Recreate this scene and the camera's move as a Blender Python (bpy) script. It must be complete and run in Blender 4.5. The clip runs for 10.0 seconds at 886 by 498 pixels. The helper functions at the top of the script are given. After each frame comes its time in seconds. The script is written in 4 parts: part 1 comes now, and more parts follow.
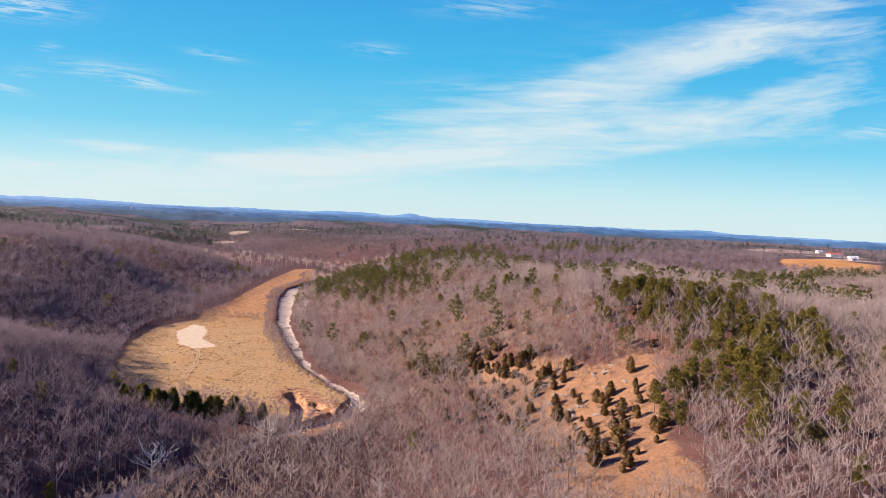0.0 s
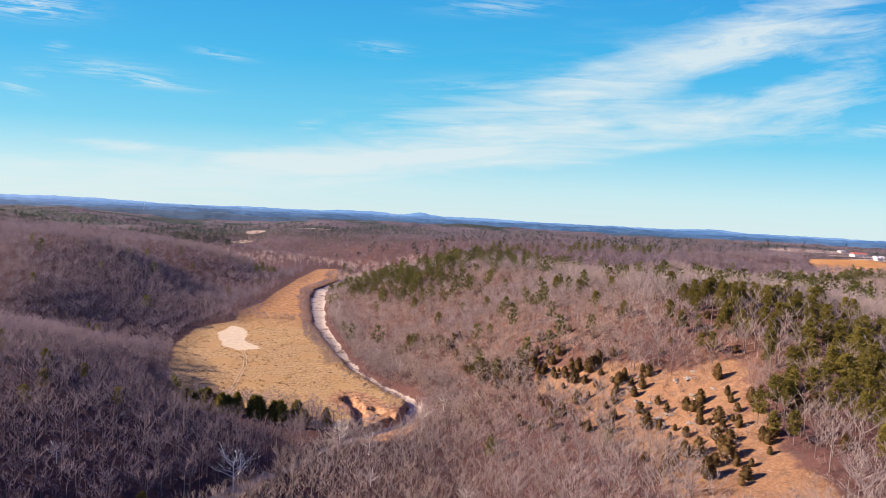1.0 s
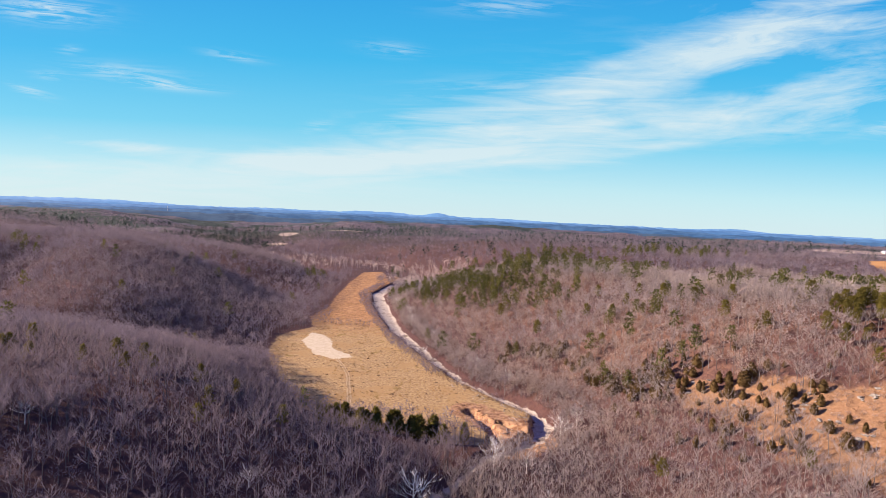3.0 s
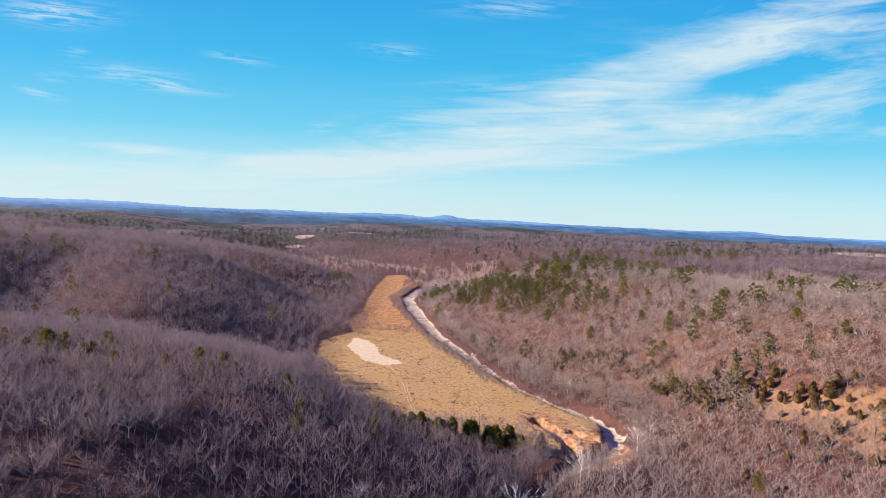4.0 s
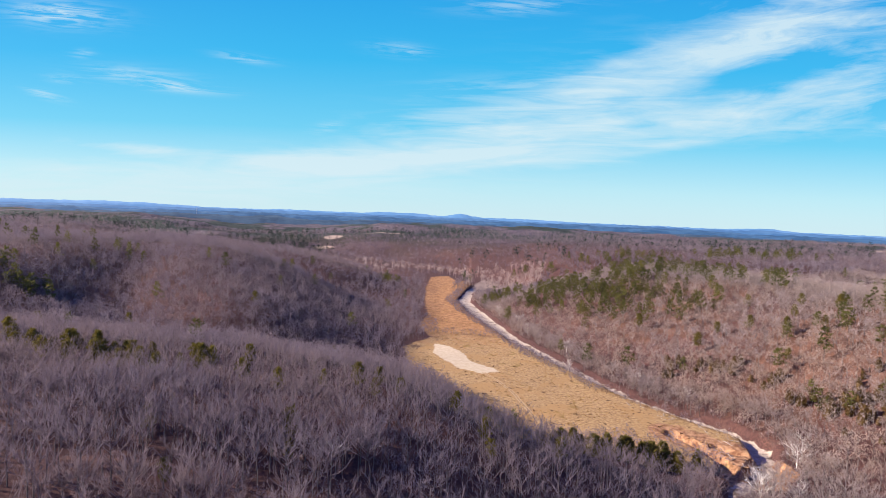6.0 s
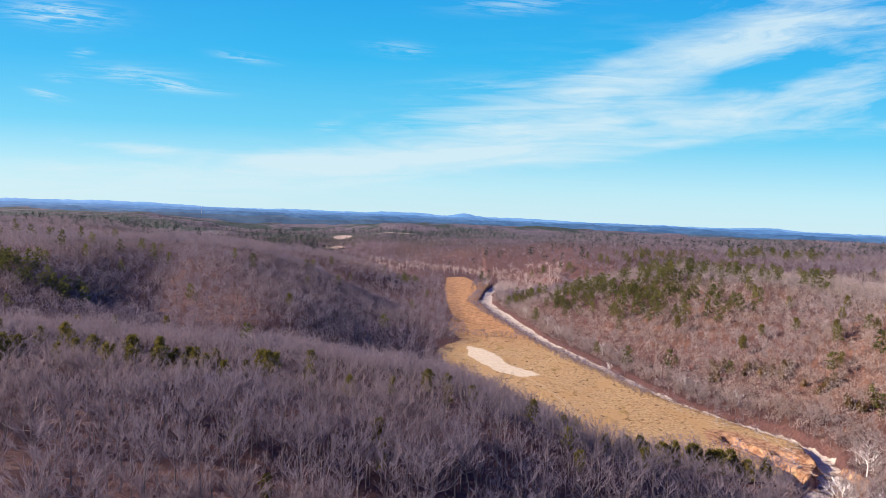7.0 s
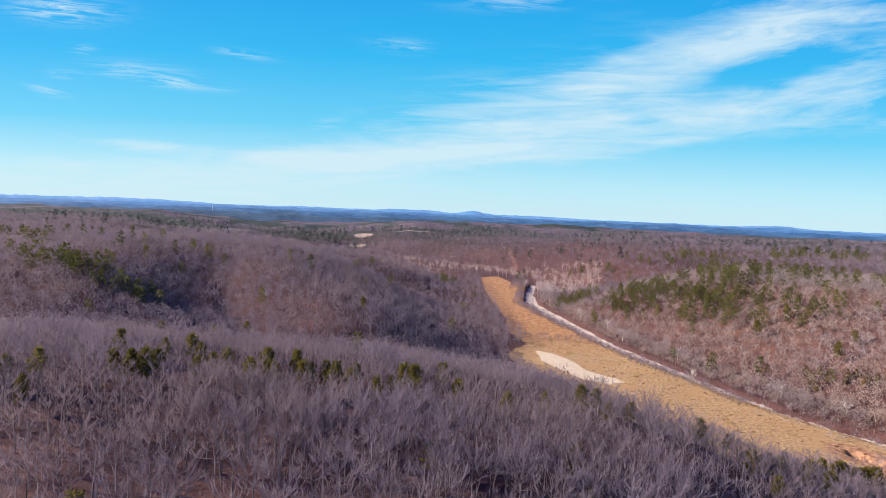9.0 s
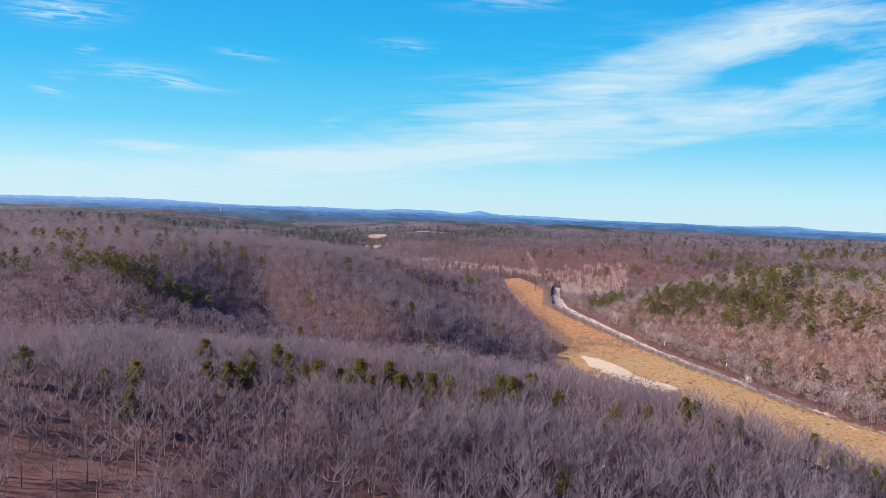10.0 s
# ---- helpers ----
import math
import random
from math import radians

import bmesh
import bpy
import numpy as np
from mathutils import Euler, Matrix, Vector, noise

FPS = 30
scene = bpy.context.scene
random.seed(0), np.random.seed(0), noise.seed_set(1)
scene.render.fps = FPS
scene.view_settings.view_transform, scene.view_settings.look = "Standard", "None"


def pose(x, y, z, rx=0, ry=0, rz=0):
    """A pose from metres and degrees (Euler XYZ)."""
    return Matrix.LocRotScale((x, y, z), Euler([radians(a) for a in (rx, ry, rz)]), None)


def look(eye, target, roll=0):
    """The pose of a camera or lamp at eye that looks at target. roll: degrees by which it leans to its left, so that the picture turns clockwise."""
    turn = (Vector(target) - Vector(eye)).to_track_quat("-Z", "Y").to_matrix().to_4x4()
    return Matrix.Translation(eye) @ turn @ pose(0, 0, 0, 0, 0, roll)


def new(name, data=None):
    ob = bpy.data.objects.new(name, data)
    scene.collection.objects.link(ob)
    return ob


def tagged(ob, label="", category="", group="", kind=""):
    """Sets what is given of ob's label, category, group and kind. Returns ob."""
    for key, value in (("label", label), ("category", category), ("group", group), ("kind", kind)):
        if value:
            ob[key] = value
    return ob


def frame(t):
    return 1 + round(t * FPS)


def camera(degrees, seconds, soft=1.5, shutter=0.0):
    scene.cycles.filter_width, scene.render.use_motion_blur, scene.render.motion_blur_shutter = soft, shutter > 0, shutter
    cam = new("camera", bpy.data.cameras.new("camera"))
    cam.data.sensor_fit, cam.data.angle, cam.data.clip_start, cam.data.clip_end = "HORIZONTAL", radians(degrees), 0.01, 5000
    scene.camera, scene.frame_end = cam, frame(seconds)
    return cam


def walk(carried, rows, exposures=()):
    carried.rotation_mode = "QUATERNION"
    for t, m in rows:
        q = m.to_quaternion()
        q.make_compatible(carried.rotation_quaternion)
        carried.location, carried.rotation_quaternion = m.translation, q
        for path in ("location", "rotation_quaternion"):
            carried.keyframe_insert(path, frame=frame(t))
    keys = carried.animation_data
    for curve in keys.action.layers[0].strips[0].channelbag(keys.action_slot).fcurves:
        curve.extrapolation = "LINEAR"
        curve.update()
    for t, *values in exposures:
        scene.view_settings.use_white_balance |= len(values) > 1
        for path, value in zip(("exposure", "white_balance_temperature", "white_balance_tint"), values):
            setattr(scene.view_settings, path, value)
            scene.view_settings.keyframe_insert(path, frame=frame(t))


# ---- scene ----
cam = camera(75.7, 10.0, soft=0.6)
METRES, EYE, TILT, LEAN, TURN = 340.0, 117.0, -3.4, -2.9, 0.0
ROWS = [
    (0.0, 0.0, 0.0, 0.0, 0.0, 0.0, -0.0),
    (0.5, -0.0478, 0.007, 0.0032, 0.28, -0.09, -0.03),
    (1.0, -0.0961, 0.0142, 0.0064, 0.57, -0.13, -0.03),
    (1.5, -0.1439, 0.0214, 0.0093, 0.87, -0.17, 0.04),
    (2.0, -0.1915, 0.0284, 0.0126, 1.07, -0.2, 0.1),
    (2.5, -0.2442, 0.0358, 0.0163, 1.32, -0.18, 0.13),
    (4.0, -0.4096, 0.052, 0.0296, 1.91, 0.04, 0.07),
    (4.5, -0.4628, 0.0597, 0.033, 2.13, 0.09, 0.05),
    (5.0, -0.517, 0.0674, 0.0364, 2.32, 0.13, 0.19),
    (5.5, -0.5684, 0.0775, 0.0396, 2.49, 0.01, 0.34),
    (7.0, -0.7048, 0.1057, 0.0481, 2.47, -0.17, 0.39),
    (7.5, -0.7443, 0.1131, 0.051, 2.45, -0.21, 0.33),
    (8.0, -0.7865, 0.1218, 0.0541, 2.48, -0.31, 0.38),
    (8.5, -0.8309, 0.1294, 0.0577, 2.52, -0.33, 0.3),
    (9.0, -0.8788, 0.1393, 0.0613, 2.6, -0.47, 0.29),
    (9.5, -0.93, 0.1495, 0.0654, 2.71, -0.5, 0.33),
    (10.0, -0.984, 0.1594, 0.0698, 2.78, -0.48, 0.3),
]
walk(cam, [(t, pose(0, 0, EYE, TILT, LEAN, TURN) @ pose(METRES * x, METRES * y, METRES * z, 90 + pitch, roll, yaw)) for t, x, y, z, yaw, pitch, roll in ROWS],
     exposures=[(0.0, 1.44, 6450, 25), (5.0, 1.43, 6100, 21), (10.0, 1.42, 5830, 19)])

# ---- sky, sun, exposure ----
SUN_HEIGHT, SUN_FROM, SKY_GAIN = 24.5, (-1.0, -0.04), 3.55

world = bpy.data.worlds.new("sky")
scene.world = world
world.use_nodes = True
W = world.node_tree.nodes
WL = world.node_tree.links
W.clear()


def wmath(kind, a, b=None, c=None, clamp=False):
    n = W.new("ShaderNodeMath")
    n.operation, n.use_clamp = kind, clamp
    for slot, value in enumerate((a, b, c)):
        if value is None:
            continue
        if isinstance(value, (int, float)):
            n.inputs[slot].default_value = value
        else:
            WL.new(value, n.inputs[slot])
    return n.outputs[0]


way = W.new("ShaderNodeTexCoord").outputs["Generated"]
split = W.new("ShaderNodeSeparateXYZ")
WL.new(way, split.inputs[0])
ahead = wmath("MAXIMUM", wmath("ABSOLUTE", split.outputs[1]), 0.12)
across = wmath("DIVIDE", split.outputs[0], ahead)
above = wmath("DIVIDE", split.outputs[2], ahead)

nishita = W.new("ShaderNodeTexSky")
nishita.sky_type = "NISHITA"
nishita.sun_disc = False
nishita.sun_elevation = radians(SUN_HEIGHT)
nishita.sun_rotation = math.atan2(SUN_FROM[0], SUN_FROM[1])
nishita.air_density, nishita.dust_density, nishita.ozone_density = 1.0, 0.6, 1.0


def streaks(scale_x, scale_y, turn, detail, seed, warp):
    """Noise drawn out along a slanting way across the sky."""
    spot = W.new("ShaderNodeCombineXYZ")
    c, s = math.cos(turn), math.sin(turn)
    WL.new(wmath("ADD", wmath("MULTIPLY", across, c * scale_x), wmath("MULTIPLY", above, s * scale_x)), spot.inputs[0])
    WL.new(wmath("ADD", wmath("MULTIPLY", across, -s * scale_y), wmath("MULTIPLY", above, c * scale_y)), spot.inputs[1])
    spot.inputs[2].default_value = seed
    n = W.new("ShaderNodeTexNoise")
    n.inputs["Scale"].default_value = 1.0
    n.inputs["Detail"].default_value = detail
    n.inputs["Roughness"].default_value = 0.62
    n.inputs["Distortion"].default_value = warp
    WL.new(spot.outputs[0], n.inputs["Vector"])
    return n.outputs[0]


def bank(x, y, half_x, half_y, turn, strength):
    """A soft elongated bank of cloud about a place in the sky."""
    c, s = math.cos(turn), math.sin(turn)
    dx, dy = wmath("SUBTRACT", across, x), wmath("SUBTRACT", above, y)
    u = wmath("ADD", wmath("MULTIPLY", dx, c / half_x), wmath("MULTIPLY", dy, s / half_x))
    v = wmath("ADD", wmath("MULTIPLY", dx, -s / half_y), wmath("MULTIPLY", dy, c / half_y))
    r = wmath("ADD", wmath("MULTIPLY", u, u), wmath("MULTIPLY", v, v))
    return wmath("MULTIPLY", wmath("POWER", 2.718, wmath("MULTIPLY", r, -1.0)), strength)


# place across and above, half length, half height, slant, strength
# the pale sheet above the horizon
LOW_SHEET = [
    (-0.529, 0.035, 0.421, 0.0430, 0.04, 0.80), (-0.599, 0.092, 0.117, 0.0108, -0.04, 0.75), (-0.323, 0.079, 0.117, 0.0127, 0.00, 0.80),
    (0.009, 0.134, 0.200, 0.0450, 0.07, 0.80), (-0.146, 0.089, 0.225, 0.0215, 0.05, 0.65), (-0.047, 0.169, 0.122, 0.0088, 0.07, 0.45),
    (0.188, 0.109, 0.127, 0.0176, 0.11, 0.50), (0.339, 0.130, 0.068, 0.0078, 0.17, 0.40),
]
# the swath that climbs, and the blue gaps in it
HIGH_SWATH = [
    (0.450, 0.275, 0.340, 0.1200, 0.28, 0.19),
    (0.073, 0.218, 0.156, 0.0187, 0.03, 0.44), (0.278, 0.225, 0.147, 0.0493, 0.19, 0.62), (0.419, 0.302, 0.196, 0.0400, 0.29, 0.62),
    (0.579, 0.371, 0.147, 0.0493, 0.51, 0.53), (0.390, 0.173, 0.254, 0.0329, 0.05, 0.70), (0.621, 0.228, 0.147, 0.0282, 0.17, 0.66),
    (0.682, 0.313, 0.108, 0.0493, 0.43, 0.35), (0.482, 0.255, 0.088, 0.0169, 0.25, -0.83), (0.250, 0.203, 0.041, 0.0101, 0.05, -0.50),
    (0.297, 0.165, 0.034, 0.0068, 0.05, -0.33),
]
# single wisps
WISPS = [
    (-0.733, 0.322, 0.070, 0.0108, -0.05, 1.07), (-0.693, 0.255, 0.016, 0.0034, 0.05, 0.62), (-0.596, 0.219, 0.073, 0.0078, -0.07, 0.62),
    (-0.520, 0.201, 0.064, 0.0044, -0.07, 0.67), (-0.727, 0.210, 0.025, 0.0039, -0.05, 0.57), (-0.761, 0.181, 0.029, 0.0039, -0.24, 0.67),
    (-0.402, 0.255, 0.039, 0.0039, -0.11, 0.57), (-0.130, 0.278, 0.041, 0.0059, -0.07, 0.52), (0.065, 0.358, 0.078, 0.0078, 0.05, 0.50),
    (0.734, 0.179, 0.049, 0.0068, 0.15, 0.57), (-0.252, 0.141, 0.023, 0.0049, 0.25, 0.47),
]
banks = None
for b in LOW_SHEET + HIGH_SWATH:
    one = bank(*b)
    banks = one if banks is None else wmath("ADD", banks, one)
strands = None
for x, y, half_x, half_y, turn, strength in WISPS:
    one = bank(x, y, half_x * 1.15, half_y * 1.8, turn, strength)
    strands = one if strands is None else wmath("ADD", strands, one)
strands = wmath("MULTIPLY", strands, wmath("MULTIPLY", wmath("SUBTRACT", streaks(9.0, 95.0, -0.06, 6, 12.0, 1.0), 0.42), 5.5, clamp=True))
flat_grain = wmath("ADD", wmath("MULTIPLY", streaks(2.2, 16.0, 0.05, 6, 3.0, 1.0), 0.55), wmath("MULTIPLY", streaks(5.0, 46.0, 0.03, 7, 7.0, 1.2), 0.45))
slant_grain = wmath("ADD", wmath("MULTIPLY", streaks(2.6, 13.0, 0.20, 6, 5.0, 1.6), 0.55), wmath("MULTIPLY", streaks(7.0, 34.0, 0.16, 7, 9.0, 1.8), 0.45))
climb = W.new("ShaderNodeMapRange")
climb.interpolation_type = "SMOOTHSTEP"
climb.inputs["From Min"].default_value, climb.inputs["From Max"].default_value = 0.40, 0.85
WL.new(wmath("ADD", across, above), climb.inputs["Value"])
grain = wmath("ADD", flat_grain, wmath("MULTIPLY", wmath("SUBTRACT", slant_grain, flat_grain), climb.outputs[0]))
cover = wmath("ADD", banks, wmath("MULTIPLY", wmath("SUBTRACT", grain, 0.5), 3.5))
cover = wmath("MULTIPLY", wmath("SUBTRACT", cover, 0.10), 0.92, clamp=True)
cover = wmath("MULTIPLY", cover, wmath("MULTIPLY", banks, 2.0, clamp=True))
cover = wmath("ADD", wmath("MULTIPLY", cover, 0.84), wmath("MULTIPLY", strands, 0.75), clamp=True)
# deep blue above, pale towards the horizon
rise_ramp = W.new("ShaderNodeValToRGB")
WL.new(wmath("MULTIPLY", above, 2.0, clamp=True), rise_ramp.inputs[0])
stops = rise_ramp.color_ramp.elements
for place, colour in ((0.0, (0.621, 0.874, 0.833)), (0.10, (0.485, 0.832, 0.833)), (0.28, (0.136, 0.645, 0.813)), (0.52, (0.0213, 0.499, 0.794)), (0.80, (0.00582, 0.374, 0.745)), (1.0, (0.00582, 0.291, 0.657))):
    stop = stops.new(place) if place not in (0.0, 1.0) else stops[0 if place == 0.0 else len(stops) - 1]
    stop.color = (*colour, 1)
lifted = W.new("ShaderNodeMix")
lifted.data_type, lifted.blend_type = "RGBA", "MULTIPLY"
lifted.inputs["Factor"].default_value = 1.0
lifted.inputs["B"].default_value = (SKY_GAIN, SKY_GAIN, SKY_GAIN, 1)
WL.new(rise_ramp.outputs[0], lifted.inputs["A"])
# the zenith is deeper still
zenith = W.new("ShaderNodeMapRange")
zenith.interpolation_type = "SMOOTHSTEP"
zenith.inputs["From Min"].default_value, zenith.inputs["From Max"].default_value = 0.42, 1.1
WL.new(above, zenith.inputs["Value"])
deep = W.new("ShaderNodeMix")
deep.data_type = "RGBA"
WL.new(zenith.outputs[0], deep.inputs["Factor"])
WL.new(lifted.outputs["Result"], deep.inputs["A"])
deep.inputs["B"].default_value = (0.04 * SKY_GAIN, 0.08 * SKY_GAIN, 0.57 * SKY_GAIN, 1)
blue = W.new("ShaderNodeMix")
blue.data_type = "RGBA"
blue.inputs["Factor"].default_value = 0.94
WL.new(nishita.outputs[0], blue.inputs["A"])
WL.new(deep.outputs["Result"], blue.inputs["B"])

white = W.new("ShaderNodeMix")
white.data_type = "RGBA"
WL.new(cover, white.inputs["Factor"])
WL.new(blue.outputs["Result"], white.inputs["A"])
white.inputs["B"].default_value = (0.74 * SKY_GAIN, 0.91 * SKY_GAIN, 0.85 * SKY_GAIN, 1)
back = W.new("ShaderNodeBackground")
back.inputs["Strength"].default_value = 0.10
WL.new(white.outputs["Result"], back.inputs["Color"])
final = W.new("ShaderNodeOutputWorld")
WL.new(back.outputs[0], final.inputs["Surface"])

sun_lamp = bpy.data.lights.new("sun", "SUN")
sun_lamp.energy, sun_lamp.angle, sun_lamp.color = 5.0, radians(0.55), (1.0, 0.86, 0.67)
sun = new("sun", sun_lamp)
flat = math.hypot(*SUN_FROM)
rise = math.tan(radians(SUN_HEIGHT)) * flat
sun.matrix_world = look((SUN_FROM[0] * 300, SUN_FROM[1] * 300, rise * 300 + 100), (0, 0, 100))

# ---- materials ----
def material(name, rough=0.9):
    m = bpy.data.materials.new(name)
    m.use_nodes = True
    b = m.node_tree.nodes["Principled BSDF"]
    b.inputs["Roughness"].default_value = rough
    b.inputs["Specular IOR Level"].default_value = 0.2
    return m, m.node_tree.nodes, m.node_tree.links, b


def mix(nodes, links, factor, a, b, blend="MIX"):
    n = nodes.new("ShaderNodeMix")
    n.data_type, n.blend_type = "RGBA", blend
    for slot, value in (("Factor", factor), ("A", a), ("B", b)):
        if isinstance(value, (int, float)):
            n.inputs[slot].default_value = value
        elif isinstance(value, tuple):
            n.inputs[slot].default_value = (*value, 1)
        else:
            links.new(value, n.inputs[slot])
    return n.outputs["Result"]


def noise_of(nodes, links, scale, detail=4, rough=0.6, warp=0.0, where=None):
    n = nodes.new("ShaderNodeTexNoise")
    n.inputs["Scale"].default_value = scale
    n.inputs["Detail"].default_value = detail
    n.inputs["Roughness"].default_value = rough
    n.inputs["Distortion"].default_value = warp
    if where is None:
        where = nodes.new("ShaderNodeNewGeometry").outputs["Position"]
    links.new(where, n.inputs["Vector"])
    return n.outputs[0]


def ramp(nodes, links, value, low, high):
    n = nodes.new("ShaderNodeMapRange")
    n.interpolation_type = "SMOOTHSTEP"
    n.inputs["From Min"].default_value, n.inputs["From Max"].default_value = low, high
    links.new(value, n.inputs["Value"])
    return n.outputs[0]


def sums(nodes, links, kind, a, b):
    n = nodes.new("ShaderNodeMath")
    n.operation = kind
    for slot, value in enumerate((a, b)):
        if isinstance(value, (int, float)):
            n.inputs[slot].default_value = value
        else:
            links.new(value, n.inputs[slot])
    return n.outputs[0]


def bark_or_leaf(name, dark, light, patch, patch_size, rough=0.85, thin=True):
    """Two shades, tree by tree and piece by piece, drifting into a third from stand to stand."""
    m, n, l, b = material(name, rough)
    g = n.new("ShaderNodeNewGeometry")
    own = n.new("ShaderNodeObjectInfo").outputs["Random"]
    a = n.new("ShaderNodeAttribute")
    a.attribute_name = "tree"
    each = sums(n, l, "FRACT", sums(n, l, "ADD", own, a.outputs["Fac"]), 0)
    share = sums(n, l, "ADD", sums(n, l, "MULTIPLY", each, 0.65), sums(n, l, "MULTIPLY", g.outputs["Random Per Island"], 0.35))
    base = mix(n, l, share, dark, light)
    drift = sums(n, l, "MULTIPLY", ramp(n, l, noise_of(n, l, 1 / patch_size, 2, 0.5), 0.42, 0.62), 0.6)
    base = mix(n, l, drift, base, patch)
    l.new(base, b.inputs["Base Color"])
    if thin:
        glow = n.new("ShaderNodeBsdfTranslucent")
        l.new(base, glow.inputs["Color"])
        both = n.new("ShaderNodeMixShader")
        both.inputs[0].default_value = 0.4
        l.new(b.outputs[0], both.inputs[1])
        l.new(glow.outputs[0], both.inputs[2])
        l.new(both.outputs[0], n["Material Output"].inputs["Surface"])
    return m


BARK = bark_or_leaf("grey_bark", (0.085, 0.068, 0.065), (0.20, 0.168, 0.156), (0.13, 0.105, 0.094), 60, thin=False)
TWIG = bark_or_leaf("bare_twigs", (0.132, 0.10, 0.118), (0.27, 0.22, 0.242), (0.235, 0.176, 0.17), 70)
# the bare twigs again, lighter and warmer: sunlight put into the colour
SUNLIT_TWIG = bark_or_leaf("sunlit_twigs", (0.215, 0.167, 0.15), (0.405, 0.335, 0.305), (0.36, 0.272, 0.215), 60)
PALE_TWIG = bark_or_leaf("pale_twigs", (0.38, 0.30, 0.26), (0.58, 0.48, 0.42), (0.48, 0.37, 0.32), 40)
WHITE_BARK = bark_or_leaf("white_bark", (0.58, 0.54, 0.49), (0.80, 0.77, 0.71), (0.66, 0.61, 0.54), 9, thin=False)
PINE_NEEDLE = bark_or_leaf("pine_needles", (0.075, 0.066, 0.014), (0.205, 0.165, 0.032), (0.14, 0.112, 0.024), 45)
PINE_DARK = bark_or_leaf("dark_pine_needles", (0.045, 0.052, 0.016), (0.165, 0.15, 0.034), (0.085, 0.086, 0.024), 45)
CEDAR_LEAF = bark_or_leaf("cedar_foliage", (0.075, 0.047, 0.018), (0.19, 0.115, 0.04), (0.12, 0.074, 0.027), 12)
# pine foliage with the blue of distance haze put into its green
HAZED_PINE = bark_or_leaf("hazed_pine_foliage", (0.0175, 0.0292, 0.0233), (0.0379, 0.0525, 0.035), (0.0262, 0.035, 0.0292), 200)
RED_LEAF = bark_or_leaf("russet_oak_leaves", (0.128, 0.0467, 0.0233), (0.21, 0.0875, 0.0408), (0.175, 0.07, 0.035), 30)


def ground_material():
    m, n, l, b = material("ground_cover", 0.95)

    def carried(name):
        a = n.new("ShaderNodeAttribute")
        a.attribute_name = name
        return a.outputs["Fac"]

    fine = noise_of(n, l, 0.9, 6, 0.7)
    mid = noise_of(n, l, 0.12, 5, 0.6)
    broad = noise_of(n, l, 0.014, 4, 0.55)
    # leaf litter
    litter = mix(n, l, ramp(n, l, fine, 0.3, 0.7), (0.046, 0.022, 0.02), (0.112, 0.054, 0.044))
    litter = mix(n, l, ramp(n, l, broad, 0.56, 0.70), litter, (0.12, 0.055, 0.042))
    litter = mix(n, l, ramp(n, l, mid, 0.52, 0.75), litter, (0.095, 0.056, 0.047))
    warm = sums(n, l, "ADD", carried("russet"), sums(n, l, "MULTIPLY", sums(n, l, "SUBTRACT", noise_of(n, l, 0.07, 5, 0.7), 0.5), 1.6))
    litter = mix(n, l, sums(n, l, "MULTIPLY", ramp(n, l, warm, 0.15, 0.65), 0.8), litter, mix(n, l, ramp(n, l, fine, 0.3, 0.7), (0.085, 0.043, 0.03), (0.20, 0.104, 0.066)))
    # far woods, distance haze put into their violet and blue-green
    wood = mix(n, l, ramp(n, l, noise_of(n, l, 0.03, 6, 0.7), 0.35, 0.65), (0.052, 0.042, 0.05), (0.115, 0.09, 0.098))
    dark = mix(n, l, ramp(n, l, noise_of(n, l, 0.05, 4, 0.6), 0.4, 0.6), (0.018, 0.027, 0.021), (0.036, 0.045, 0.033))
    wood = mix(n, l, ramp(n, l, noise_of(n, l, 0.0035, 4, 0.6), 0.44, 0.54), wood, dark)
    colour = mix(n, l, carried("far_woods"), litter, wood)
    # bare hillside
    bare = mix(n, l, ramp(n, l, fine, 0.25, 0.75), (0.15, 0.078, 0.038), (0.30, 0.165, 0.085))
    bare = mix(n, l, ramp(n, l, noise_of(n, l, 0.22, 6, 0.75), 0.5, 0.7), bare, (0.12, 0.075, 0.05))
    bare = mix(n, l, ramp(n, l, noise_of(n, l, 0.5, 3, 0.8), 0.62, 0.72), bare, (0.33, 0.275, 0.222))
    edge = sums(n, l, "ADD", carried("glade"), sums(n, l, "MULTIPLY", sums(n, l, "SUBTRACT", noise_of(n, l, 0.10, 4), 0.5), 22))
    colour = mix(n, l, ramp(n, l, edge, 2.5, -2.5), colour, bare)
    # dry meadow
    grass = mix(n, l, ramp(n, l, noise_of(n, l, 0.5, 7, 0.75), 0.3, 0.7), (0.21, 0.125, 0.05), (0.47, 0.315, 0.145))
    grass = mix(n, l, ramp(n, l, noise_of(n, l, 0.035, 4, 0.6, 0.6), 0.48, 0.64), grass, (0.35, 0.215, 0.086))
    grass = mix(n, l, ramp(n, l, noise_of(n, l, 0.06, 5, 0.6, 1.0), 0.58, 0.70), grass, (0.235, 0.15, 0.0446))
    grass = mix(n, l, ramp(n, l, noise_of(n, l, 0.22, 3, 0.6), 0.60, 0.68), grass, (0.105, 0.0551, 0.0243))
    along = n.new("ShaderNodeSeparateXYZ")
    l.new(n.new("ShaderNodeNewGeometry").outputs["Position"], along.inputs[0])
    north = ramp(n, l, sums(n, l, "ADD", along.outputs[1], sums(n, l, "MULTIPLY", mid, 160)), 600, 720)
    sedge = mix(n, l, ramp(n, l, noise_of(n, l, 0.16, 7, 0.75), 0.35, 0.65), (0.20, 0.09, 0.034), (0.44, 0.23, 0.095))
